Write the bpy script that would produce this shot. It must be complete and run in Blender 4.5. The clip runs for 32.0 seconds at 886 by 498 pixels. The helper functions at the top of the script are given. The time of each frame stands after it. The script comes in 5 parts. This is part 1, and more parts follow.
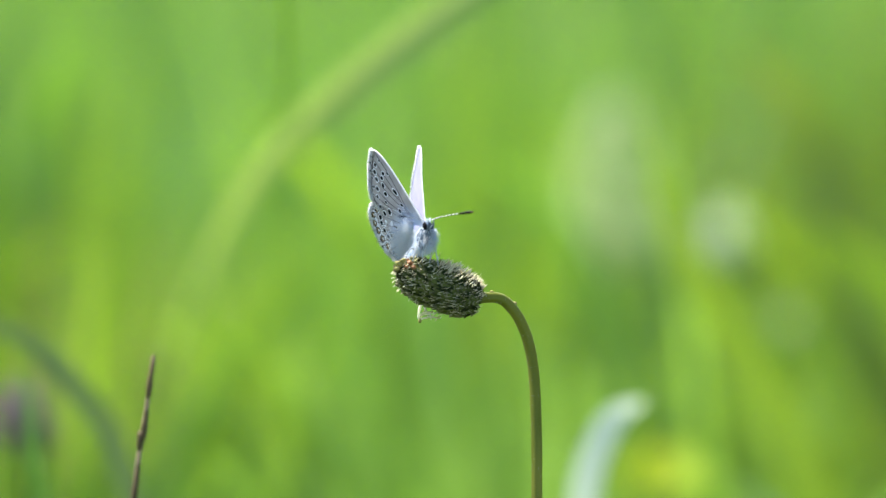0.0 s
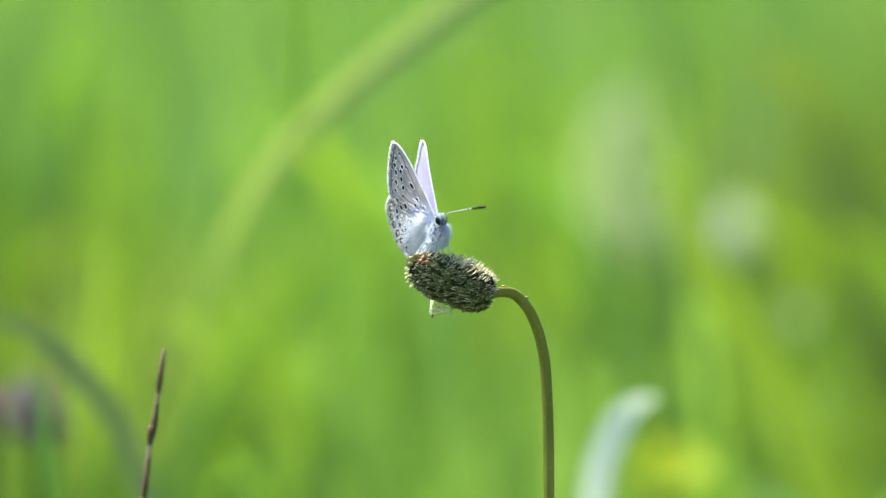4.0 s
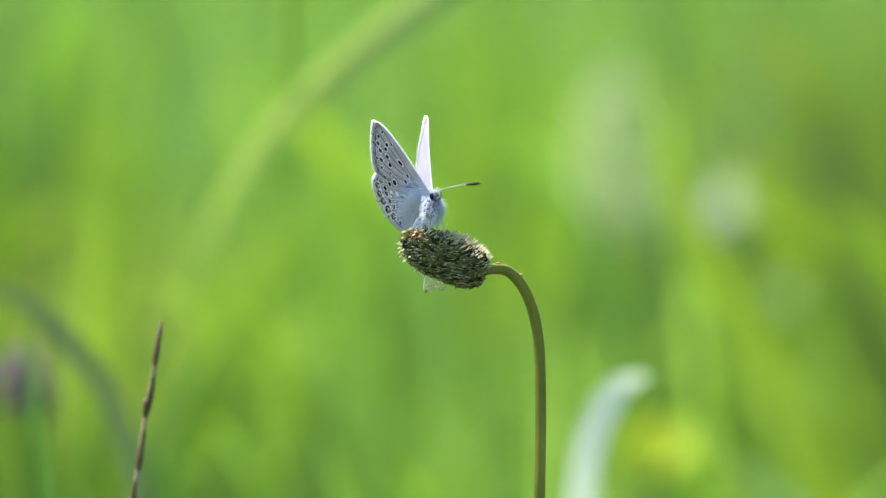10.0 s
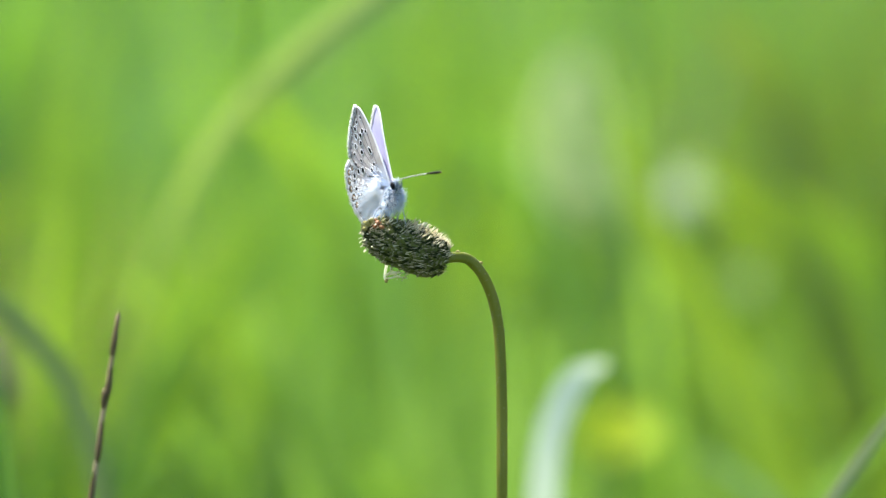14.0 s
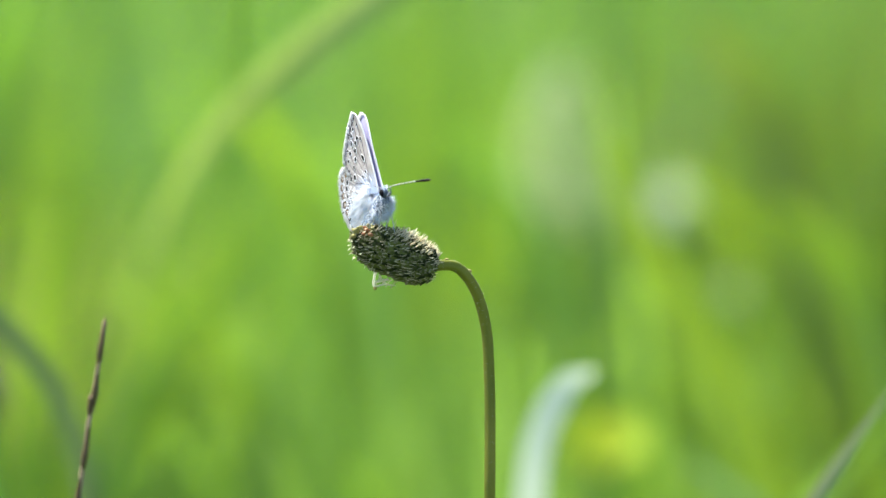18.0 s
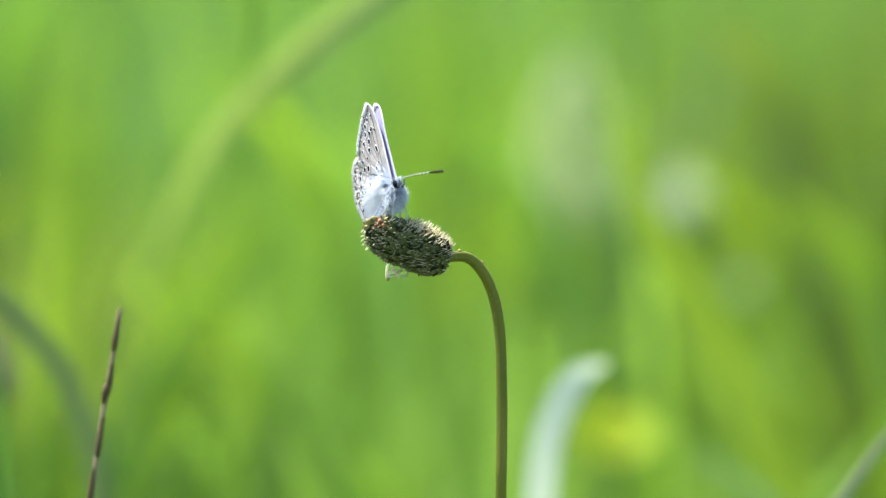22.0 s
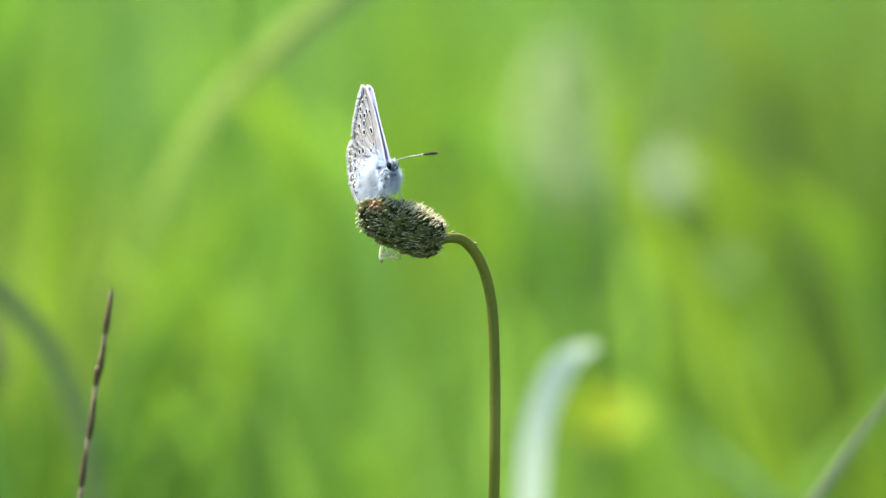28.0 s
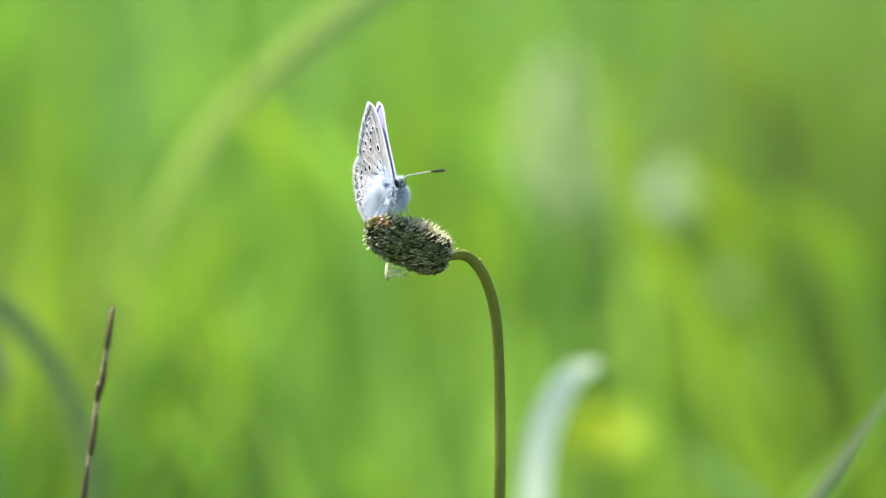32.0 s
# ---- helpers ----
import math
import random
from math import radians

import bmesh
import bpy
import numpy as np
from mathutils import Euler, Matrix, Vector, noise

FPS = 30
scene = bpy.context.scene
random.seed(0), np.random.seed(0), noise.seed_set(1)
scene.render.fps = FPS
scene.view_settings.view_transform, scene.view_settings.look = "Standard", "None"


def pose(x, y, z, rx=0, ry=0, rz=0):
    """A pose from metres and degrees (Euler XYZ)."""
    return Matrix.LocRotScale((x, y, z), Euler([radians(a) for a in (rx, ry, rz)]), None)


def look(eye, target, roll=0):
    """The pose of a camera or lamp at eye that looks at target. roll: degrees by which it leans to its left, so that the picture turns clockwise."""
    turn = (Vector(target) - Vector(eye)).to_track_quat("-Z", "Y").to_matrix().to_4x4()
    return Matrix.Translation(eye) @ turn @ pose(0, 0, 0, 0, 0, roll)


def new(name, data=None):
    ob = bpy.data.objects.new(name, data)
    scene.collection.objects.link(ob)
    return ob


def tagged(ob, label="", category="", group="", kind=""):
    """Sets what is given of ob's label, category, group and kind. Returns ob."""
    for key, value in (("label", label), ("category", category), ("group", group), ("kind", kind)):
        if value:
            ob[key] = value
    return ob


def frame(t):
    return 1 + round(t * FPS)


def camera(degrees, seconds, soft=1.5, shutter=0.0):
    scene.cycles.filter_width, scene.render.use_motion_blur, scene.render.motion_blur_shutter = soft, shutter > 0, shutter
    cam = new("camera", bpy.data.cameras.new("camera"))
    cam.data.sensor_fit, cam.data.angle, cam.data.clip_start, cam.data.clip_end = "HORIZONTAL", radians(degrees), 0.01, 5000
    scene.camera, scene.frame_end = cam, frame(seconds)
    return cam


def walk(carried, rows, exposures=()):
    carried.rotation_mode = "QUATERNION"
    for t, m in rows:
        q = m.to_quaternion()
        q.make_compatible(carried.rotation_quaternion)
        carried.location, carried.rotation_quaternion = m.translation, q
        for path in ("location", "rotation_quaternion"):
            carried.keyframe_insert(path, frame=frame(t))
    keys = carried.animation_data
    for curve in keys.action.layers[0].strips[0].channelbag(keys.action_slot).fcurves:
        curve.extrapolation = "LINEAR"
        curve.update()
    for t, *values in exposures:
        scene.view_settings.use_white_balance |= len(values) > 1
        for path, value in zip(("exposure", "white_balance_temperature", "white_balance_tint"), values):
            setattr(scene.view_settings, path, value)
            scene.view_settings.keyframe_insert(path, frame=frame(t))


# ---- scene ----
cam = camera(14, 32.0, soft=1.15)
cam.data.dof.use_dof = True
cam.data.dof.focus_distance = 0.642
cam.data.dof.aperture_fstop = 6.0
cam.data.dof.aperture_blades = 0
walk(cam, [
    (0, look((0.0000, -0.6303, 0.4111), (-0.00727, 0.00140, 0.30797), 0.29)),
    (0.5, look((-0.0001, -0.6303, 0.4111), (-0.00849, 0.00127, 0.30719), 0.29)),
    (1, look((-0.0002, -0.6303, 0.4111), (-0.00881, 0.00135, 0.30765), 0.28)),
    (1.5, look((-0.0003, -0.6303, 0.4111), (-0.00819, 0.00140, 0.30796), 0.25)),
    (2, look((-0.0004, -0.6303, 0.4111), (-0.00803, 0.00138, 0.30781), 0.23)),
    (2.5, look((-0.0006, -0.6303, 0.4111), (-0.00879, 0.00119, 0.30675), 0.22)),
    (3, look((-0.0007, -0.6303, 0.4111), (-0.00956, 0.00116, 0.30659), 0.24)),
    (3.5, look((-0.0008, -0.6303, 0.4111), (-0.00956, 0.00127, 0.30719), 0.27)),
    (5.5, look((-0.0012, -0.6303, 0.4111), (-0.01129, 0.00107, 0.30605), 0.59)),
    (6, look((-0.0013, -0.6303, 0.4111), (-0.01282, 0.00098, 0.30557), 0.64)),
    (6.5, look((-0.0014, -0.6303, 0.4111), (-0.01296, 0.00074, 0.30419), 0.70)),
    (7, look((-0.0015, -0.6303, 0.4111), (-0.01155, 0.00050, 0.30284), 0.75)),
    (7.5, look((-0.0016, -0.6303, 0.4111), (-0.00971, 0.00037, 0.30211), 0.81)),
    (8, look((-0.0017, -0.6303, 0.4111), (-0.00971, 0.00037, 0.30211), 0.85)),
    (8.5, look((-0.0017, -0.6303, 0.4111), (-0.01079, 0.00042, 0.30238), 0.89)),
    (9, look((-0.0018, -0.6303, 0.4111), (-0.01139, 0.00031, 0.30175), 0.95)),
    (9.5, look((-0.0019, -0.6303, 0.4111), (-0.01032, 0.00031, 0.30176), 1.03)),
    (10, look((-0.0020, -0.6303, 0.4111), (-0.00835, 0.00050, 0.30285), 1.10)),
    (10.5, look((-0.0020, -0.6303, 0.4111), (-0.00775, 0.00058, 0.30332), 1.10)),
    (11, look((-0.0021, -0.6303, 0.4111), (-0.00849, 0.00040, 0.30226), 1.02)),
    (11.5, look((-0.0022, -0.6303, 0.4111), (-0.00876, 0.00005, 0.30030), 0.93)),
    (12, look((-0.0022, -0.6303, 0.4111), (-0.00812, -0.00018, 0.29896), 0.88)),
    (12.5, look((-0.0023, -0.6303, 0.4111), (-0.00537, -0.00007, 0.29961), 0.86)),
    (13, look((-0.0024, -0.6303, 0.4111), (-0.00338, 0.00002, 0.30010), 0.84)),
    (13.5, look((-0.0025, -0.6303, 0.4111), (-0.00232, 0.00013, 0.30073), 0.80)),
    (14, look((-0.0026, -0.6303, 0.4111), (-0.00140, 0.00018, 0.30104), 0.77)),
    (14.5, look((-0.0026, -0.6303, 0.4111), (-0.00125, 0.00018, 0.30104), 0.76)),
    (16.5, look((-0.0030, -0.6303, 0.4111), (-0.00016, 0.00011, 0.30060), 0.99)),
    (17, look((-0.0031, -0.6303, 0.4111), (0.00029, 0.00021, 0.30122), 1.02)),
    (17.5, look((-0.0032, -0.6303, 0.4111), (0.00057, 0.00037, 0.30212), 1.04)),
    (18, look((-0.0033, -0.6303, 0.4111), (0.00057, 0.00043, 0.30243), 1.06)),
    (18.5, look((-0.0034, -0.6303, 0.4111), (0.00074, 0.00035, 0.30198), 1.08)),
    (19, look((-0.0035, -0.6303, 0.4111), (0.00089, 0.00032, 0.30183), 1.12)),
    (19.5, look((-0.0036, -0.6303, 0.4111), (0.00058, 0.00032, 0.30183), 1.15)),
    (20, look((-0.0037, -0.6303, 0.4111), (-0.00003, 0.00029, 0.30166), 1.19)),
    (20.5, look((-0.0038, -0.6303, 0.4111), (-0.00018, 0.00029, 0.30165), 1.23)),
    (21, look((-0.0039, -0.6303, 0.4111), (-0.00017, 0.00019, 0.30105), 1.28)),
    (21.5, look((-0.0040, -0.6303, 0.4111), (-0.00034, 0.00027, 0.30150), 1.33)),
    (22, look((-0.0040, -0.6303, 0.4111), (-0.00171, 0.00015, 0.30087), 1.40)),
    (22.5, look((-0.0041, -0.6303, 0.4111), (-0.00275, -0.00012, 0.29933), 1.47)),
    (23, look((-0.0041, -0.6303, 0.4111), (-0.00273, -0.00028, 0.29842), 1.52)),
    (23.5, look((-0.0042, -0.6303, 0.4111), (-0.00136, -0.00014, 0.29920), 1.52)),
    (24, look((-0.0042, -0.6303, 0.4111), (0.00031, 0.00000, 0.30001), 1.48)),
    (24.5, look((-0.0043, -0.6303, 0.4111), (0.00122, 0.00003, 0.30018), 1.44)),
    (25, look((-0.0044, -0.6303, 0.4111), (0.00108, -0.00002, 0.29988), 1.43)),
    (25.5, look((-0.0044, -0.6303, 0.4111), (0.00078, -0.00008, 0.29956), 1.44)),
    (27.5, look((-0.0061, -0.6303, 0.4111), (0.00005, -0.00035, 0.29804), 1.38)),
    (28, look((-0.0067, -0.6303, 0.4111), (-0.00056, -0.00040, 0.29772), 1.42)),
    (28.5, look((-0.0072, -0.6303, 0.4111), (-0.00163, -0.00038, 0.29785), 1.44)),
    (29, look((-0.0077, -0.6303, 0.4111), (-0.00225, -0.00041, 0.29768), 1.44)),
    (29.5, look((-0.0082, -0.6303, 0.4111), (-0.00226, -0.00036, 0.29798), 1.43)),
    (30, look((-0.0087, -0.6303, 0.4111), (-0.00273, -0.00028, 0.29842), 1.46)),
    (30.5, look((-0.0090, -0.6303, 0.4111), (-0.00364, -0.00031, 0.29825), 1.51)),
    (31, look((-0.0092, -0.6303, 0.4111), (-0.00365, -0.00026, 0.29854), 1.55)),
    (31.5, look((-0.0094, -0.6303, 0.4111), (-0.00305, -0.00015, 0.29916), 1.57)),
    (32, look((-0.0097, -0.6303, 0.4111), (-0.00186, 0.00013, 0.30071), 1.56)),
], exposures=[(0, 1.56), (32, 1.56)])

# ---- world and sun ----
SUN_WAY = Vector((-0.395, 0.31, 0.865)).normalized()
world = bpy.data.worlds.new("world")
scene.world = world
world.use_nodes = True
sky = world.node_tree.nodes.new("ShaderNodeTexSky")
sky.sky_type = "NISHITA"
sky.sun_disc = False
sky.sun_elevation = math.asin(SUN_WAY.z)
sky.sun_rotation = math.atan2(SUN_WAY.x, SUN_WAY.y)
background = world.node_tree.nodes["Background"]
background.inputs["Strength"].default_value = 0.125
world.node_tree.links.new(sky.outputs["Color"], background.inputs["Color"])
sun = new("sun", bpy.data.lights.new("sun", "SUN"))
sun.data.energy = 5.0
sun.data.angle = radians(0.53)
sun.data.color = (1.0, 0.96, 0.88)
sun.matrix_world = look(SUN_WAY * 3, (0, 0, 0))

# ---- the subject's axes: right, up and towards the viewer, from the stem's end ----
MM = 0.001
FOOT = Vector((0, 0, 0.30))
RIGHT = Vector((1, 0, 0))
RISE = Vector((0, math.sin(radians(10)), math.cos(radians(10))))
NEAR = Vector((0, -math.cos(radians(10)), math.sin(radians(10))))
REACH = 0.64


def near(r, u, n=0.0):
    """A place r, u, n millimetres right of, above and before the stem's end."""
    return FOOT + (RIGHT * r + RISE * u + NEAR * n) * MM


def far(r, u, back):
    """The place back metres behind the subject on the sight line that crosses its plane at r, u millimetres."""
    k = 1 + back / REACH
    return FOOT - NEAR * back + (RIGHT * r + RISE * u) * MM * k


# ---- materials ----
def nodes_of(mat):
    mat.use_nodes = True
    return mat.node_tree.nodes, mat.node_tree.links


def ramp(nodes, links, source, stops):
    r = nodes.new("ShaderNodeValToRGB")
    while len(r.color_ramp.elements) < len(stops):
        r.color_ramp.elements.new(0.5)
    for e, (p, c) in zip(r.color_ramp.elements, stops):
        e.position = p
        e.color = (*c, 1)
    links.new(source, r.inputs["Fac"])
    return r.outputs["Color"]


def noise_of(nodes, links, scale, detail=3.0, stretch=None):
    tc = nodes.new("ShaderNodeTexCoord")
    n = nodes.new("ShaderNodeTexNoise")
    n.inputs["Scale"].default_value = scale
    n.inputs["Detail"].default_value = detail
    if stretch:
        m = nodes.new("ShaderNodeMapping")
        m.inputs["Scale"].default_value = stretch
        links.new(tc.outputs["Object"], m.inputs["Vector"])
        links.new(m.outputs["Vector"], n.inputs["Vector"])
    else:
        links.new(tc.outputs["Object"], n.inputs["Vector"])
    return n.outputs["Fac"]


def surface(name, low, high, scale, rough=0.6, bump=0.2, stretch=None, fine=None, specular=0.4, pick="", sheer=0.0, sheer_tint=(1, 1, 1), bump_size=0.0002):
    """A dull or glossy skin whose colour runs between low and high. pick: 'island' or 'object' adds a shift from piece to piece.
    sheer: the share of light that shines through."""
    mat = bpy.data.materials.new(name)
    nodes, links = nodes_of(mat)
    b = nodes["Principled BSDF"]
    f = noise_of(nodes, links, scale, 4, stretch)
    if pick:
        if pick == "island":
            g = nodes.new("ShaderNodeNewGeometry").outputs["Random Per Island"]
        else:
            g = nodes.new("ShaderNodeObjectInfo").outputs["Random"]
        mix = nodes.new("ShaderNodeMath")
        mix.operation = "MULTIPLY_ADD"
        links.new(g, mix.inputs[0])
        mix.inputs[1].default_value = 0.75
        half = nodes.new("ShaderNodeMath")
        half.operation = "MULTIPLY_ADD"
        links.new(f, half.inputs[0])
        half.inputs[1].default_value = 0.6
        half.inputs[2].default_value = -0.17
        links.new(half.outputs[0], mix.inputs[2])
        f = mix.outputs[0]
    stops = [(0.25, low), (0.75, high)]
    col = ramp(nodes, links, f, stops)
    links.new(col, b.inputs["Base Color"])
    b.inputs["Roughness"].default_value = rough
    b.inputs["Specular IOR Level"].default_value = specular
    if bump:
        bn = nodes.new("ShaderNodeBump")
        bn.inputs["Strength"].default_value = bump
        bn.inputs["Distance"].default_value = bump_size
        links.new(noise_of(nodes, links, fine or scale * 6, 3, stretch), bn.inputs["Height"])
        links.new(bn.outputs["Normal"], b.inputs["Normal"])
    if sheer:
        t = nodes.new("ShaderNodeBsdfTranslucent")
        tint = nodes.new("ShaderNodeMix")
        tint.data_type = "RGBA"
        tint.blend_type = "MULTIPLY"
        tint.inputs["Factor"].default_value = 1.0
        links.new(col, tint.inputs["A"])
        tint.inputs["B"].default_value = (*sheer_tint, 1)
        links.new(tint.outputs["Result"], t.inputs["Color"])
        m = nodes.new("ShaderNodeMixShader")
        m.inputs["Fac"].default_value = sheer
        links.new(b.outputs["BSDF"], m.inputs[1])
        links.new(t.outputs["BSDF"], m.inputs[2])
        links.new(m.outputs["Shader"], nodes["Material Output"].inputs["Surface"])
    return mat


def leaf(name, low, high, sheer=0.5, rough=0.38, glow=(1.25, 1.15, 0.45), pick="", specular=0.5):
    return surface(name, low, high, 40, rough, 0.25, (1, 1, 0.15), 900, specular, pick, sheer, glow)


GRASS = leaf("grass_green", (0.092, 0.225, 0.040), (0.21, 0.375, 0.060), 0.54, glow=(1.2, 1.15, 0.75), pick="island")
GRASS_FAR = leaf("grass_meadow", (0.068, 0.165, 0.033), (0.175, 0.30, 0.042), 0.5, glow=(1.22, 1.15, 0.62), pick="island")
GRASS_DULL = leaf("grass_bluish", (0.07, 0.15, 0.07), (0.14, 0.24, 0.10), 0.42, glow=(1.0, 1.1, 0.85), pick="island", specular=0.8)
BLADE_LIGHT = leaf("blade_light_green", (0.245, 0.35, 0.105), (0.305, 0.41, 0.125), 0.55, 0.35, glow=(1.1, 1.1, 0.7))
BLADE_BRIGHT = leaf("blade_bright_green", (0.20, 0.36, 0.026), (0.26, 0.42, 0.032), 0.52, 0.4)
BLADE_FRESH = leaf("blade_fresh_green", (0.25, 0.40, 0.035), (0.30, 0.45, 0.042), 0.55, 0.4)
BLADE_PALE = leaf("blade_pale", (0.64, 0.71, 0.52), (0.74, 0.80, 0.62), 0.5, 0.5, glow=(1.0, 1.02, 0.92), specular=0.3)
BLADE_GREY = leaf("blade_grey_green", (0.24, 0.30, 0.15), (0.32, 0.38, 0.20), 0.38, 0.45, glow=(1.05, 1.0, 0.75), specular=0.3)
BLADE_BLUE = leaf("blade_bluish", (0.12, 0.18, 0.06), (0.18, 0.25, 0.085), 0.4, 0.4, glow=(1.05, 1.1, 0.7), specular=0.4)
GRASS_DARK = leaf("grass_dark", (0.05, 0.13, 0.022), (0.09, 0.19, 0.034), 0.45, pick="object")
GRASS_GOLD = leaf("grass_gold_green", (0.155, 0.295, 0.035), (0.228, 0.37, 0.048), 0.55, glow=(1.23, 1.15, 0.65), pick="object")
GRASS_MID = leaf("grass_mid_green", (0.112, 0.25, 0.036), (0.195, 0.36, 0.054), 0.52, glow=(1.18, 1.15, 0.7), pick="object")
GRASS_COOL = leaf("grass_cool_green", (0.08, 0.17, 0.08), (0.15, 0.26, 0.11), 0.45, glow=(1.0, 1.1, 0.85), pick="object", specular=0.8)
GRASS_STRAW = leaf("grass_straw", (0.20, 0.17, 0.08), (0.34, 0.29, 0.15), 0.4, glow=(1, 0.95, 0.75), pick="object")
GRASS_OLIVE = leaf("grass_olive", (0.108, 0.172, 0.027), (0.172, 0.24, 0.041), 0.48, glow=(1.16, 1.1, 0.62), pick="object")
GRASS_SILVER = leaf("grass_silver_green", (0.19, 0.345, 0.08), (0.28, 0.45, 0.11), 0.55, glow=(1.12, 1.12, 0.7), pick="object")
SEED_GLINT_PALE = surface("seed_glint_pale", (0.72, 0.78, 0.62), (0.82, 0.87, 0.72), 300, 0.7, 0.2, sheer=0.5)
SEED_HUSK = surface("seed_husk", (0.64, 0.71, 0.44), (0.74, 0.80, 0.54), 300, 0.7, 0.2, sheer=0.55)
SEED_GREEN = surface("seed_green", (0.42, 0.50, 0.31), (0.52, 0.59, 0.38), 300, 0.7, 0.2, sheer=0.6)
PETAL_YELLOW = surface("petal_yellow", (0.36, 0.46, 0.02), (0.44, 0.54, 0.028), 200, 0.6, 0.1, specular=0.15, sheer=0.6)
PETAL_PURPLE = surface("petal_purple", (0.24, 0.15, 0.23), (0.34, 0.23, 0.33), 300, 0.6, 0.1, sheer=0.5)
PETAL_MAGENTA = surface("petal_magenta", (0.30, 0.06, 0.24), (0.42, 0.11, 0.34), 300, 0.6, 0.1, sheer=0.5)
CALYX_DARK = surface("calyx_dark", (0.12, 0.105, 0.105), (0.19, 0.17, 0.17), 300, 0.7, 0.2, sheer=0.3)
STALK_BROWN = surface("stalk_brown", (0.16, 0.11, 0.06), (0.36, 0.27, 0.16), 700, 0.6, 0.4, (1, 1, 0.5), 2500, specular=0.2)
HUSK_OLIVE = surface("husk_olive", (0.045, 0.035, 0.013), (0.20, 0.14, 0.07), 420, 0.6, 0.5, (1, 1, 0.35), 2500, specular=0.15, sheer=0.2)
STEM_GREEN = surface("stem_green", (0.12, 0.16, 0.015), (0.29, 0.29, 0.05), 260, 0.5, 0.4, (1, 1, 0.08), 1500, 0.25, sheer=0.4)
STEM_HAIR = surface("stem_hair", (0.5, 0.5, 0.4), (0.65, 0.63, 0.5), 500, 0.5, 0, sheer=0.4)
HEAD_CORE = surface("head_core", (0.014, 0.016, 0.004), (0.035, 0.038, 0.01), 900, 0.9, 0.4, specular=0.1)
BRACT = surface("bract", (0.028, 0.040, 0.009), (0.175, 0.205, 0.052), 900, 0.65, 0.4, specular=0.12, pick="object", sheer=0.4)
BRACT_TIP = surface("bract_tip", (0.05, 0.055, 0.018), (0.34, 0.33, 0.19), 900, 0.6, 0.2, specular=0.15, pick="object", sheer=0.45)
FILAMENT = surface("filament", (0.64, 0.58, 0.41), (0.90, 0.86, 0.68), 700, 0.5, 0, pick="island", sheer=0.66)
ANTHER = surface("anther", (0.82, 0.82, 0.62), (0.92, 0.91, 0.74), 700, 0.6, 0.1, sheer=0.6)
BUD_ORANGE = surface("bud_orange", (0.20, 0.07, 0.03), (0.42, 0.20, 0.07), 900, 0.5, 0.2, sheer=0.15)
BUD_YELLOW = surface("bud_yellow", (0.22, 0.19, 0.04), (0.42, 0.37, 0.12), 900, 0.6, 0.5, sheer=0.15)
WING_UNDER = surface("wing_underside", (0.35, 0.308, 0.285), (0.58, 0.53, 0.50), 480, 0.45, 0.4, None, 6000, 0.5, sheer=0.3, sheer_tint=(1.0, 0.97, 1.0), bump_size=0.00006)


def blue_root(mat):
    """Blue scales spread from the wing's root and thin out towards its middle."""
    nodes, links = nodes_of(mat)
    tc = nodes.new("ShaderNodeTexCoord")
    span = nodes.new("ShaderNodeVectorMath")
    span.operation = "DISTANCE"
    links.new(tc.outputs["Object"], span.inputs[0])
    span.inputs[1].default_value = (-0.0010, 0.0, -0.0022)
    wide = nodes.new("ShaderNodeMapRange")
    links.new(span.outputs["Value"], wide.inputs["Value"])
    wide.inputs["From Min"].default_value = 0.0040
    wide.inputs["From Max"].default_value = 0.0080
    wide.inputs["To Min"].default_value = 1.05
    wide.inputs["To Max"].default_value = -0.15
    fine = nodes.new("ShaderNodeMath")
    fine.operation = "MULTIPLY_ADD"
    fine.use_clamp = True
    links.new(noise_of(nodes, links, 1500, 4), fine.inputs[0])
    fine.inputs[1].default_value = 0.5
    links.new(wide.outputs["Result"], fine.inputs[2])
    soft = nodes.new("ShaderNodeMath")
    soft.operation = "SUBTRACT"
    soft.use_clamp = True
    links.new(fine.outputs[0], soft.inputs[0])
    soft.inputs[1].default_value = 0.12
    mix = nodes.new("ShaderNodeMix")
    mix.data_type = "RGBA"
    links.new(soft.outputs[0], mix.inputs["Factor"])
    b = nodes["Principled BSDF"].inputs["Base Color"]
    links.new(b.links[0].from_socket, mix.inputs["A"])
    mix.inputs["B"].default_value = (0.43, 0.54, 0.77, 1)
    links.new(mix.outputs["Result"], b)


blue_root(WING_UNDER)
WING_UPPER = surface("wing_upperside", (0.47, 0.46, 0.70), (0.58, 0.56, 0.78), 400, 0.4, 0.5, None, 5000, 0.5, sheer=0.36, bump_size=0.00008)
WING_VEIN = surface("wing_vein", (0.13, 0.115, 0.12), (0.24, 0.215, 0.22), 900, 0.5, 0, specular=0.3, sheer=0.2)
FRINGE = surface("wing_fringe", (0.86, 0.86, 0.87), (0.93, 0.93, 0.93), 900, 0.5, 0, sheer=0.72)
SPOT_WHITE = surface("spot_white", (0.84, 0.85, 0.88), (0.92, 0.92, 0.94), 900, 0.6, 0, sheer=0.3)
SPOT_BLACK = surface("spot_black", (0.004, 0.004, 0.005), (0.010, 0.009, 0.010), 900, 0.7, 0, specular=0.1)
SPOT_GREY = surface("spot_grey", (0.022, 0.02, 0.02), (0.055, 0.048, 0.048), 900, 0.7, 0, specular=0.1)
SPOT_ORANGE = surface("spot_orange", (0.26, 0.16, 0.075), (0.40, 0.27, 0.13), 900, 0.6, 0, sheer=0.2)
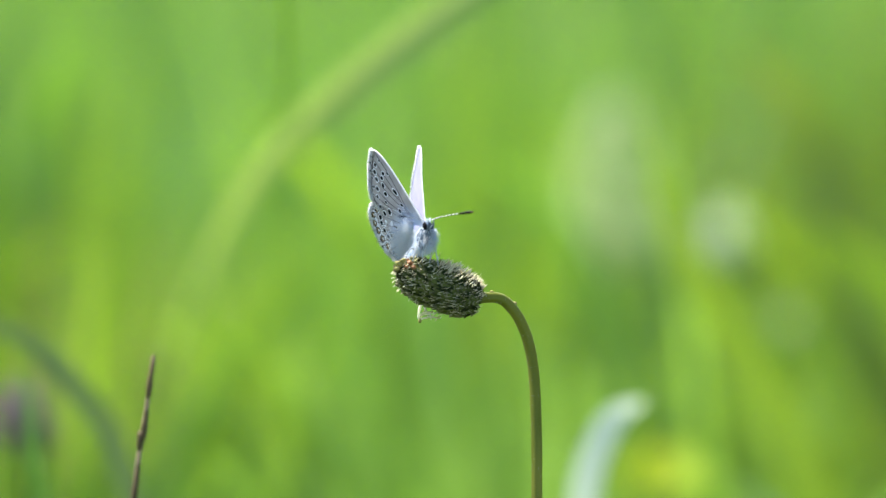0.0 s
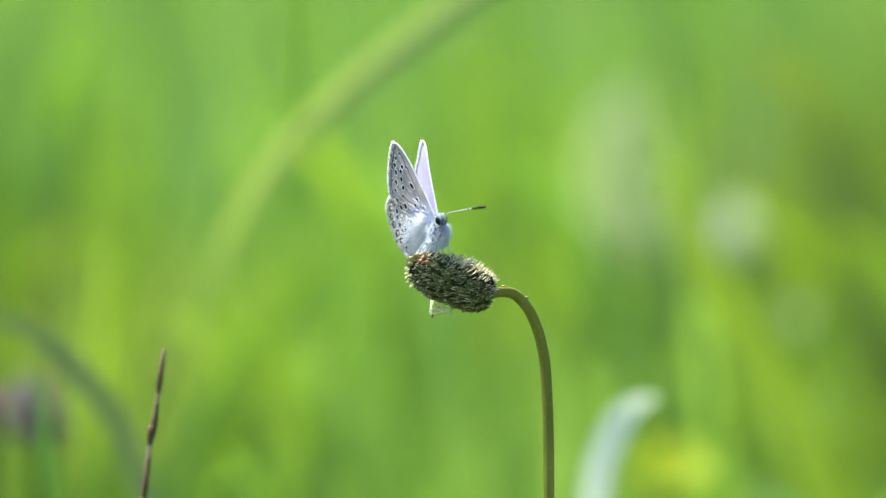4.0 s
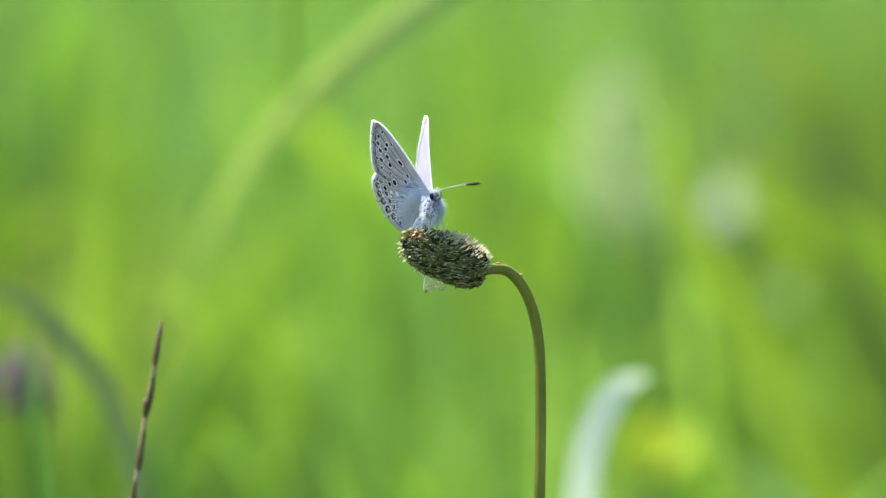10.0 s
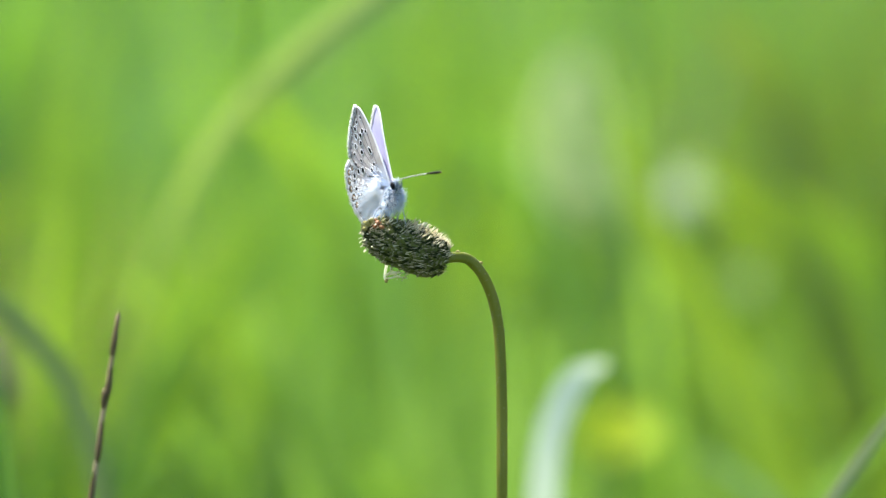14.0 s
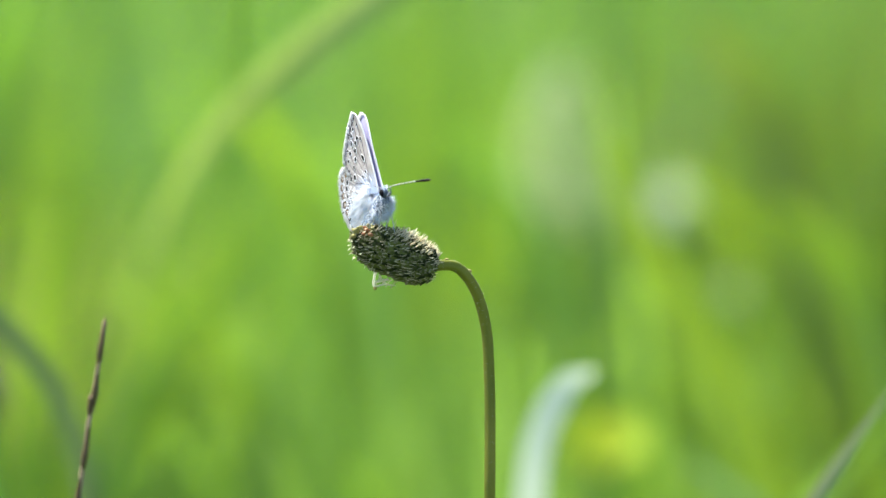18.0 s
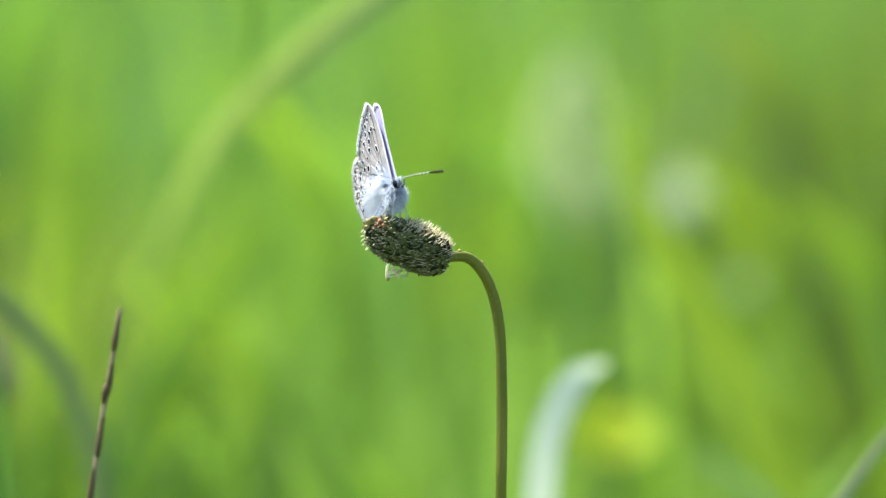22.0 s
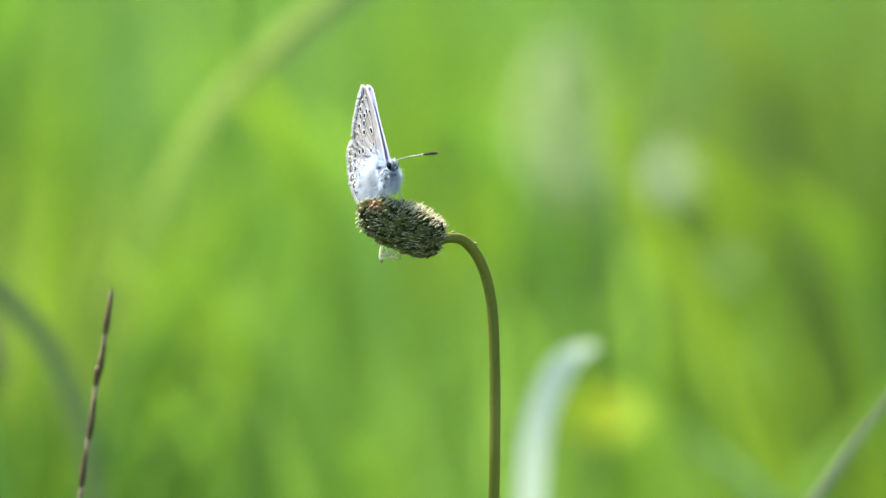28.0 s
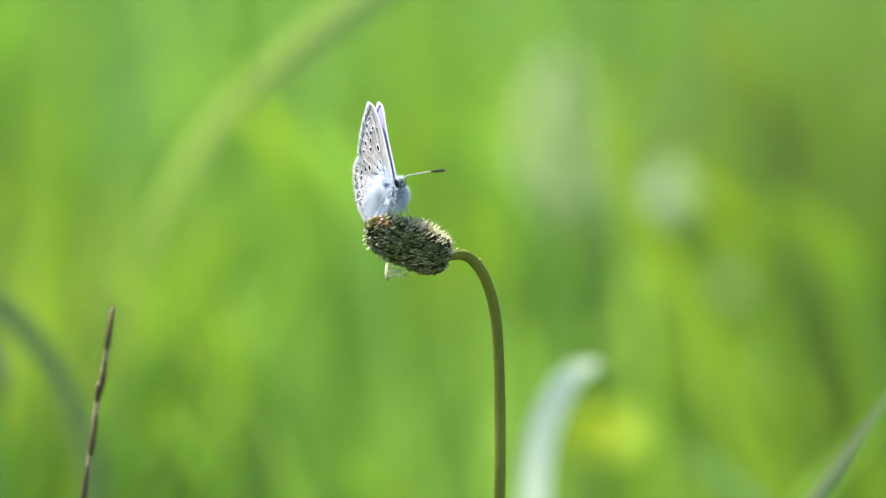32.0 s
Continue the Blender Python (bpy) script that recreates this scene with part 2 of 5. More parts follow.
FUR_BLUE = surface("fur_blue", (0.48, 0.65, 0.88), (0.66, 0.79, 0.95), 900, 0.4, 0, pick="island", sheer=0.45)
FUR_WHITE = surface("fur_white", (0.90, 0.93, 0.97), (0.97, 0.97, 0.98), 900, 0.4, 0, pick="island", sheer=0.5)
BODY = surface("body_blue_grey", (0.05, 0.065, 0.09), (0.13, 0.17, 0.22), 900, 0.7, 0.4, specular=0.15)
EYE_BLACK = surface("eye_black", (0.004, 0.004, 0.005), (0.007, 0.007, 0.008), 900, 0.6, 0, specular=0.05)
LEG_PALE = surface("leg_pale", (0.34, 0.38, 0.42), (0.52, 0.56, 0.60), 900, 0.5, 0, sheer=0.2)
FEELER_WHITE = surface("feeler_white", (0.46, 0.45, 0.40), (0.60, 0.59, 0.53), 900, 0.5, 0)
FEELER_BLACK = surface("feeler_black", (0.006, 0.005, 0.004), (0.016, 0.012, 0.008), 900, 0.6, 0, specular=0.1)
FEELER_TIP = surface("feeler_tip", (0.10, 0.06, 0.03), (0.16, 0.10, 0.05), 900, 0.5, 0)


# ---- mesh helpers ----
def mesh(name, verts, faces, mats, slots=None, smooth=True):
    me = bpy.data.meshes.new(name)
    me.from_pydata([tuple(v) for v in verts], [], faces)
    for m in mats:
        me.materials.append(m)
    if slots is not None:
        me.polygons.foreach_set("material_index", slots)
    me.polygons.foreach_set("use_smooth", [smooth] * len(me.polygons))
    me.update()
    return me


def part(name, me, parent, label="", m=None):
    ob = new(name, me)
    ob.parent = parent
    if m is not None:
        ob.matrix_basis = m
    if label:
        ob["label"] = label
    return ob


def thing(name, at_, label, category, group="", kind=""):
    ob = new(name)
    ob.empty_display_size = 0.01
    ob.matrix_basis = at_ if isinstance(at_, Matrix) else Matrix.Translation(at_)
    return tagged(ob, label, category, group, kind)


def curve_through(pts, n):
    """n points on a smooth curve through pts (vectors)."""
    out = []
    m = len(pts) - 1
    for i in range(n):
        s = i / (n - 1) * m
        k = min(int(s), m - 1)
        f = s - k
        p0, p1, p2, p3 = pts[max(k - 1, 0)], pts[k], pts[k + 1], pts[min(k + 2, m)]
        out.append(0.5 * ((2 * p1) + (p2 - p0) * f + (2 * p0 - 5 * p1 + 4 * p2 - p3) * f * f + (3 * p1 - p0 - 3 * p2 + p3) * f ** 3))
    return out


class Heap:
    """Gathers vertices and faces of one mesh."""

    def __init__(self):
        self.v, self.f, self.s = [], [], []

    def face(self, idx, slot=0):
        self.f.append(idx)
        self.s.append(slot)

    def tube(self, pts, radii, sides=8, slot=0, cap=True):
        base = len(self.v)
        frame_n = None
        for i, p in enumerate(pts):
            d = (pts[min(i + 1, len(pts) - 1)] - pts[max(i - 1, 0)]).normalized()
            if frame_n is None:
                frame_n = d.orthogonal().normalized()
            frame_n = (frame_n - d * frame_n.dot(d)).normalized()
            b = d.cross(frame_n)
            r = radii[i] if hasattr(radii, "__len__") else radii
            for k in range(sides):
                a = 2 * math.pi * k / sides
                self.v.append(p + (frame_n * math.cos(a) + b * math.sin(a)) * r)
        for i in range(len(pts) - 1):
            sl = slot(i) if callable(slot) else slot
            for k in range(sides):
                a0, a1 = base + i * sides + k, base + i * sides + (k + 1) % sides
                self.face((a0, a1, a1 + sides, a0 + sides), sl)
        if cap:
            sl = slot(0) if callable(slot) else slot
            self.face(tuple(base + k for k in reversed(range(sides))), sl)
            sl = slot(len(pts) - 2) if callable(slot) else slot
            self.face(tuple(base + (len(pts) - 1) * sides + k for k in range(sides)), sl)
        return self

    def ball(self, c, axes, seg=16, rings=10, slot=0, turn=None, lump=0.0):
        base = len(self.v)
        for i in range(rings + 1):
            th = math.pi * i / rings
            for k in range(seg):
                ph = 2 * math.pi * k / seg
                p = Vector((math.cos(th) * axes[0], math.sin(th) * math.cos(ph) * axes[1], math.sin(th) * math.sin(ph) * axes[2]))
                if lump:
                    p *= 1 + lump * noise.noise(p * (2.0 / max(axes)) + Vector(c) * 1000)
                self.v.append(Vector(c) + (turn @ p if turn else p))
        for i in range(rings):
            for k in range(seg):
                a0, a1 = base + i * seg + k, base + i * seg + (k + 1) % seg
                self.face((a0, a0 + seg, a1 + seg, a1), slot)
        return self

    def hair(self, p, d, length, width, bend, slot=0):
        """A fine tapered hair of three sides that bends on its way."""
        base = len(self.v)
        n = d.orthogonal().normalized()
        b = d.cross(n).normalized()
        q = p + d * length * 0.55 + bend * length * 0.15
        tip = p + d * length * 0.95 + bend * length * 0.55
        for c, w in ((p, width), (q, width * 0.7)):
            for k in range(3):
                a = 2.1 * k
                self.v.append(c + (n * math.cos(a) + b * math.sin(a)) * w * 0.5)
        self.v.append(tip)
        for k in range(3):
            k1 = (k + 1) % 3
            self.face((base + k, base + k1, base + 3 + k1, base + 3 + k), slot)
            self.face((base + 3 + k, base + 3 + k1, base + 6), slot)
        return self

    def ribbon(self, pts, widths, across, fold=0.25, slot=0):
        """A leaf blade with a mid fold, as wide as widths, across the given way."""
        base = len(self.v)
        for i, p in enumerate(pts):
            d = (pts[min(i + 1, len(pts) - 1)] - pts[max(i - 1, 0)]).normalized()
            ac = across[i] if isinstance(across, list) else across
            s = (ac - d * ac.dot(d)).normalized()
            n = d.cross(s)
            w = widths[i] * 0.5
            self.v += [p - s * w + n * w * fold, p - s * w * 0.45 + n * w * fold * 0.3, p - n * w * fold * 0.2, p + s * w * 0.45 + n * w * fold * 0.3, p + s * w + n * w * fold]
        for i in range(len(pts) - 1):
            for k in range(4):
                a = base + i * 5 + k
                self.face((a, a + 1, a + 6, a + 5), slot)
        return self

    def done(self, name, mats, smooth=True, origin=None):
        v = self.v if origin is None else [Vector(p) - origin for p in self.v]
        return mesh(name, v, self.f, mats, self.s, smooth)


rnd = random.Random(7)


def way(r=rnd):
    """A random unit vector."""
    while True:
        p = Vector((r.uniform(-1, 1), r.uniform(-1, 1), r.uniform(-1, 1)))
        if 0.05 < p.length < 1:
            return p.normalized()


# ---- ground and meadow ----
def build_ground():
    h = Heap()
    steps = [-60, -30, -12, -6] + [i * 0.25 for i in range(-12, 41)] + [14, 20, 30, 60, 120, 300]
    xs = [-300, -120, -60, -30, -12, -6] + [i * 0.25 for i in range(-16, 17)] + [6, 12, 30, 60, 120, 300]
    for y in steps:
        for x in xs:
            z = 0.012 * noise.noise(Vector((x * 1.5, y * 1.5, 0))) - 0.012
            h.v.append(Vector((x, y, z)))
    n = len(xs)
    for j in range(len(steps) - 1):
        for i in range(n - 1):
            a = j * n + i
            h.face((a, a + 1, a + 1 + n, a + n))
    mat = surface("meadow_ground", (0.028, 0.034, 0.012), (0.06, 0.085, 0.02), 6, 0.95, 0.8, fine=60, bump_size=0.02)
    tagged(new("ground", h.done("ground", [mat])), "meadow soil covered with short green grass", "ground", kind="structure")


def grass_field(name, label, mat, count, area, height, width, seed, lean=0.35, keep=None, segs=5):
    """Many single blades over area (x0, x1, y0, y1)."""
    r = np.random.default_rng(seed)
    x = r.uniform(area[0], area[1], count)
    y = r.uniform(area[2], area[3], count)
    if keep is not None:
        ok = np.array([keep(a, b, r.uniform()) for a, b in zip(x, y)])
        x, y = x[ok], y[ok]
    n = len(x)
    hgt = r.uniform(*height, n)
    wid = r.uniform(*width, n)
    az = r.uniform(0, 2 * math.pi, n)
    tilt = r.uniform(0.05, lean, n)
    droop = r.uniform(0.0, 0.9, n) ** 2
    face = r.uniform(0, 2 * math.pi, n)
    s = np.linspace(0, 1, segs + 1)[None, :]
    run = (tilt[:, None] * s + droop[:, None] * s ** 2.5 * 0.7) * hgt[:, None]
    up = hgt[:, None] * (s - 0.35 * droop[:, None] * s ** 3)
    cx = x[:, None] + run * np.cos(az)[:, None]
    cy = y[:, None] + run * np.sin(az)[:, None]
    w = wid[:, None] * np.clip(1.02 - s ** 2.2, 0.03, 1) * np.clip(0.55 + 2 * s, 0, 1) * 0.5
    sx, sy = np.cos(face)[:, None], np.sin(face)[:, None]
    left = np.stack([cx - sx * w, cy - sy * w, up - 0.005], -1)
    mid = np.stack([cx - sy * w * 0.3, cy + sx * w * 0.3, up - 0.005], -1)
    right = np.stack([cx + sx * w, cy + sy * w, up - 0.005], -1)
    v = np.stack([left, mid, right], 2).reshape(-1, 3)
    b = np.arange(n)[:, None, None] * (segs + 1) * 3 + np.arange(segs)[None, :, None] * 3 + np.arange(2)[None, None, :]
    f = np.stack([b, b + 1, b + 4, b + 3], -1).reshape(-1, 4)
    me = bpy.data.meshes.new(name)
    me.from_pydata(v.tolist(), [], f.tolist())
    me.materials.append(mat)
    me.polygons.foreach_set("use_smooth", [True] * len(me.polygons))
    return tagged(new(name, me), label, "grass", kind="stuff")


def clump(a, b, seed, size):
    return noise.noise(Vector((a / size, b / size, seed)))


BLADE_KINDS = {}


def blade_kinds(mat):
    """Six single blades of unit height and width, bent in different ways."""
    if mat.name not in BLADE_KINDS:
        kinds = []
        for bow, fold in ((0.05, 0.3), (0.12, 0.4), (0.2, 0.25), (0.3, 0.35), (0.02, 0.5), (0.16, 0.3)):
            h = Heap()
            for j in range(7):
                s = j / 6
                w = 0.5 * min(1, 0.6 + s) * max(0.03, 1 - s ** 2.4)
                c = Vector((0, 0, s * (1 - 0.25 * bow * s)))
                for q, side in enumerate((-1, 0, 1)):
                    h.v.append(Vector((side * w, bow * s * s * 40 + (fold * w if side == 0 else 0), c.z)))
            for j in range(6):
                for q in (0, 1):
                    o = j * 3 + q
                    h.face((o, o + 1, o + 4, o + 3))
            kinds.append(h.done("grass_blade", [mat]))
        BLADE_KINDS[mat.name] = kinds
    return BLADE_KINDS[mat.name]


def tuft(r, back, spread, top, count, mat, label, seed, depth=0.07, tilt=0.0):
    """A tuft of grass blades that stands back metres behind the subject; its blades end about top millimetres above the stem's end, as seen past it."""
    foot = far(r, 0, back)
    tip = far(r, top, back).z
    k = 1 + back / REACH
    g = random.Random(seed)
    kinds = blade_kinds(mat)
    ob = thing("grass_tuft", Vector((foot.x - tilt * tip * 0.6, foot.y, 0)), label, "grass tuft", "grass tufts")
    for i in range(count):
        x = g.gauss(0, spread * MM * k * 0.6)
        hgt = max(0.06, tip * g.uniform(0.72, 1.08))
        wid = g.uniform(0.0035, 0.0065)
        lean = Euler((g.gauss(0, 0.08), tilt + g.gauss(0, 0.10), 0)).to_matrix().to_4x4()
        m = Matrix.Translation((x * 0.8, g.uniform(-depth, depth), -0.004)) @ lean @ Matrix.Rotation(g.uniform(0, 6.283), 4, "Z") @ Matrix.Diagonal((wid, wid, hgt, 1))
        part("grass_blade", kinds[i % 6], ob, m=m)
    return ob


build_ground()


def soft_edge(x0, x1, y0, y1, width, seed, size, share):
    """Keeps blades in clumps inside a patch whose borders thin out unevenly."""
    def keep(a, b, q):
        inside = min((a - x0) / width, (x1 - a) / width, (b - y0) / 0.15, (y1 - b) / width)
        return q < min(1.0, inside + 0.3 * clump(a, b, seed + 5, width * 0.8)) * (share + 1.1 * clump(a, b, seed, size))
    return keep


def beside(a, b, q):
    """Tall grass beside and behind the viewer's place, none in the sight line."""
    return abs(a) > 0.34 + 0.25 * max(0, b) + 0.1 * clump(a, b, 4, 0.3) and q < 0.55 + 0.9 * clump(a, b, 6, 0.35)


grass_field("meadow_grass", "tall sunlit green meadow grass blades", GRASS, 9500, (-1.7, 1.7, 0.62, 2.4), (0.17, 0.36), (0.003, 0.0065), 3, lean=0.6, keep=soft_edge(-1.6, 1.6, 0.5, 2.9, 0.55, 3, 0.13, 0.6))
grass_field("dull_grass", "bluish green shaded grass blades", GRASS_DULL, 2600, (-1.7, 1.7, 0.6, 2.4), (0.16, 0.33), (0.003, 0.006), 5, lean=0.6, keep=soft_edge(-1.6, 1.6, 0.5, 2.9, 0.55, 9, 0.16, 0.4))
grass_field("far_grass", "green grass of the open meadow", GRASS_FAR, 20000, (-4.5, 4.5, 1.6, 7.0), (0.18, 0.38), (0.004, 0.009), 8, keep=soft_edge(-5.2, 5.2, 1.4, 8, 0.6, 31, 0.5, 0.8))
grass_field("side_grass", "green meadow grass beside the open strip", GRASS_FAR, 16000, (-4.5, 4.5, -3.0, 2.0), (0.14, 0.32), (0.004, 0.008), 18, keep=beside, segs=4)
grass_field("distant_grass", "distant green grass of the meadow", GRASS_FAR, 26000, (-16, 16, -12, 26), (0.2, 0.42), (0.012, 0.03), 15, segs=3,
            keep=lambda a, b, q: (abs(a) > 3.8 or b > 6 or b < -2.6) and q < 0.7 + 0.8 * clump(a, b, 2, 1.5))
grass_field("short_grass", "short green grass blades on the ground", GRASS_FAR, 15000, (-3.5, 3.5, -2.6, 1.9), (0.03, 0.11), (0.002, 0.005), 13, segs=3)

DARK, GOLD, COOL, OLIVE, DRY, SILVER, MID = ("tuft of dark green grass", "tuft of bright yellow-green grass", "tuft of cool bluish green grass", "tuft of olive green grass",
                                             "tuft of dry brownish grass", "tuft of pale silvery green grass", "tuft of fresh green grass")
tuft(-86, 0.60, 6, 58, 60, GRASS_DARK, DARK, 1, tilt=-0.1)
tuft(-78, 0.56, 7, 42, 50, GRASS_GOLD, GOLD, 34)
tuft(84, 0.62, 5, 62, 36, GRASS_OLIVE, OLIVE, 42)
tuft(72, 1.10, 10, 72, 56, GRASS_OLIVE, OLIVE, 43)
tuft(-68, 0.36, 6, -12, 40, GRASS_DARK, DARK, 44, tilt=0.1)
tuft(-84, 0.46, 4, 24, 16, GRASS_STRAW, DRY, 35)
tuft(-66, 0.52, 10, 24, 60, GRASS_GOLD, GOLD, 36)
tuft(-72, 0.85, 8, 66, 36, GRASS_DARK, DARK, 21, tilt=0.1)
tuft(-36, 0.95, 8, 68, 44, GRASS_MID, MID, 22, tilt=0.2)
tuft(0, 1.0, 9, 68, 44, GRASS_MID, MID, 25, tilt=-0.1)
tuft(30, 1.0, 8, 66, 44, GRASS_SILVER, SILVER, 26, tilt=-0.2)
tuft(64, 0.88, 8, 60, 50, GRASS_MID, MID, 23, tilt=-0.2)
tuft(-22, 0.44, 9, -14, 40, GRASS_MID, MID, 27, tilt=0.15)
tuft(10, 0.44, 9, 0, 44, GRASS_SILVER, SILVER, 28, tilt=-0.2)
tuft(-87, 0.50, 4, 22, 36, GRASS_STRAW, DRY, 2)
tuft(-84, 0.40, 6, -14, 44, GRASS_DARK, DARK, 3, tilt=0.2)
tuft(-70, 0.48, 11, 20, 80, GRASS_GOLD, GOLD, 4, tilt=0.06)
tuft(50, 0.56, 6, 8, 40, GRASS_SILVER, SILVER, 33, tilt=-0.1)
tuft(-50, 0.70, 9, 46, 60, GRASS_MID, MID, 5, tilt=-0.12)
tuft(-58, 0.85, 7, 62, 36, GRASS_COOL, COOL, 6, tilt=0.15)
tuft(-30, 0.72, 10, 22, 50, GRASS_SILVER, SILVER, 7, tilt=0.2)
tuft(-38, 0.48, 8, -8, 40, GRASS_MID, MID, 8, tilt=-0.2)
tuft(-18, 0.75, 7, 60, 45, GRASS_MID, MID, 9, tilt=0.25)
tuft(9, 0.70, 8, 64, 70, GRASS_GOLD, GOLD, 10, tilt=0.08)
tuft(-2, 0.46, 10, 12, 54, GRASS_SILVER, SILVER, 11, tilt=-0.15)
tuft(-25, 0.55, 8, 4, 44, GRASS_SILVER, SILVER, 29, tilt=0.2)
tuft(26, 0.56, 5, 6, 24, GRASS_MID, MID, 12, tilt=-0.3)
tuft(20, 0.50, 6, -8, 36, GRASS_GOLD, GOLD, 13, tilt=0.2)
tuft(46, 0.92, 9, 58, 64, GRASS_OLIVE, OLIVE, 14, tilt=-0.25)
tuft(70, 0.85, 7, 62, 64, GRASS_OLIVE, OLIVE, 15, tilt=-0.3)
tuft(52, 0.54, 10, -26, 44, GRASS_MID, MID, 39, tilt=-0.3)
tuft(-82, 0.30, 9, -12, 90, GRASS_DARK, DARK, 40, tilt=0.05)
tuft(60, 0.66, 8, 14, 40, GRASS_SILVER, SILVER, 16, tilt=-0.35)
tuft(78, 0.52, 6, -8, 40, GRASS_GOLD, GOLD, 17, tilt=-0.4)
tuft(-8, 0.50, 10, -6, 46, GRASS_MID, MID, 18, tilt=-0.15)
tuft(-62, 0.36, 9, -20, 56, GRASS_DARK, DARK, 19, tilt=0.2)
tuft(-52, 0.56, 9, 30, 60, GRASS_GOLD, GOLD, 38, tilt=0.1)
tuft(-74, 0.42, 6, -20, 34, GRASS_DARK, DARK, 24, tilt=0.2)
tuft(-68, 0.28, 10, -18, 90, GRASS_DARK, DARK, 37, tilt=0.1)
tuft(80, 0.58, 8, 30, 44, GRASS_GOLD, GOLD, 30, tilt=-0.25)
tuft(70, 0.60, 8, 22, 40, GRASS_MID, MID, 45, tilt=-0.2)
tuft(88, 0.6, 4, 66, 40, GRASS_DARK, DARK, 41, tilt=-0.05)
tuft(44, 0.55, 8, -16, 40, GRASS_MID, MID, 20, tilt=-0.3)


# ---- single grasses and flowers behind the subject ----
def to_ground(pts):
    """Carries a line of places down to the ground in a soft bow below its first place."""
    p = pts[0]
    d = (pts[0] - pts[1]).normalized()
    side = Vector((d.x, d.y, 0)) / max(0.25, -d.z)
    base = Vector((p.x, p.y, 0.0)) + side * p.z * 0.35
    return [base, *(base.lerp(p, f) + side * p.z * 0.36 * f * (1 - f) for f in (0.4, 0.68, 0.84, 0.94)), *pts]


def single_blade(name, pts, width, mat, label, across=None, n=28, taper=(0.6, 1.0), group="single grass blades", fold=0.25, broad=0.0, ribbed=True, twist=0.0, sheathed=True):
    """One grass blade through pts (tip last), on the ground."""
    line = curve_through(to_ground(pts), n)
    origin = line[0].copy()
    widths = []
    for i in range(n):
        s = i / (n - 1)
        rise = min(1.0, taper[0] + s * 1.2) if not broad else 0.22 + 0.78 * min(1.0, max(0.0, (s - broad) / 0.22))
        widths.append(width * rise * max(0.04, 1 - max(0, (s - taper[1] * 0.8) / (1.001 - taper[1] * 0.8)) ** 1.7))
    ways = [(line[min(i + 1, n - 1)] - line[max(i - 1, 0)]).cross(NEAR).normalized() * -math.cos(twist) + NEAR * math.sin(twist) for i in range(n)]
    h = Heap().ribbon(line, widths, across or ways, fold)
    ob = thing(name, origin, label, "grass", group)
    blade = part("leaf_blade", h.done(name, [mat], origin=origin), ob)
    if ribbed:
        rib = Heap().tube([p - origin for p in line], [max(0.00006, w * 0.045) for w in widths], 6)
        part("midrib", rib.done("midrib", [mat]), blade)
    if sheathed:
        sheath = Heap().tube([p - origin for p in line[:7]], [width * 0.16 * (1 - 0.1 * i) for i in range(7)], 8)
        part("leaf_sheath", sheath.done("leaf_sheath", [GRASS_DULL]), ob)
    return ob


single_blade("grass_plant", [far(-60, -24, 0.50), far(-51, 1, 0.36), far(-41.2, 19.5, 0.27), far(-29.2, 32.5, 0.24), far(-12, 46.5, 0.23), far(8, 60.5, 0.23), far(30, 74, 0.23)], 0.0086, BLADE_LIGHT,
             "broad light green grass blade arching over the meadow", n=44, broad=0.53, fold=0.15)
single_blade("grass_plant", [far(17.4, -48, 0.17), far(17.8, -38, 0.17), far(18.9, -31, 0.171), far(21.2, -25, 0.173), far(24.4, -20.6, 0.176), far(29, -18.8, 0.18)], 0.0068, BLADE_PALE,
             "pale whitish green grass blade with a bent tip", n=44, taper=(0.8, 1.0), fold=0.02, ribbed=False, twist=0.12)
single_blade("grass_plant", [far(65, -50, 0.35), far(55, -27, 0.35), far(44, -8, 0.35), far(35, 8, 0.35), far(29, 24, 0.35)], 0.0115, BLADE_FRESH,
             "broad bright green grass blade leaning over", n=40)
single_blade("grass_plant", [far(60, -56, 0.47), far(53, -36, 0.47), far(46, -18, 0.47), far(40, -3, 0.47)], 0.009, BLADE_BRIGHT,
             "bright green grass blade leaning over", n=30)
single_blade("grass_plant", [far(84, -48, 0.45), far(80, -22, 0.45), far(74, -4, 0.45), far(64, 8, 0.45), far(58, 12, 0.45)], 0.011, BLADE_BRIGHT,
             "bright green grass blade leaning over", n=30)
single_blade("grass_plant", [far(-60, -46, 0.16), far(-62.5, -35, 0.16), far(-66, -25.5, 0.16), far(-71.5, -17.5, 0.16), far(-77.5, -11, 0.16), far(-85, -6.6, 0.16), far(-97, -3.5, 0.16)], 0.0052, BLADE_BLUE,
             "dark bluish green grass blade arching down", n=40, sheathed=False)
swaying_blade = single_blade("grass_plant", [far(45.7, -69, 0.08), far(51.5, -60.5, 0.08), far(57.3, -52.2, 0.08), far(63, -44, 0.08), far(68.3, -36, 0.08), far(73.5, -28.2, 0.08), far(80.5, -17.5, 0.08)], 0.0027, BLADE_GREY,
             "narrow grey-green grass blade swaying in the wind", n=40)
single_blade("grass_plant", [far(-38, -30, 0.60), far(-36.5, 0, 0.50), far(-35.6, 25, 0.32), far(-35.2, 38, 0.20), far(-35.4, 50, 0.14), far(-36, 66, 0.12)], 0.0020, GRASS_DARK,
             "thin dark green upright grass blade", n=30)


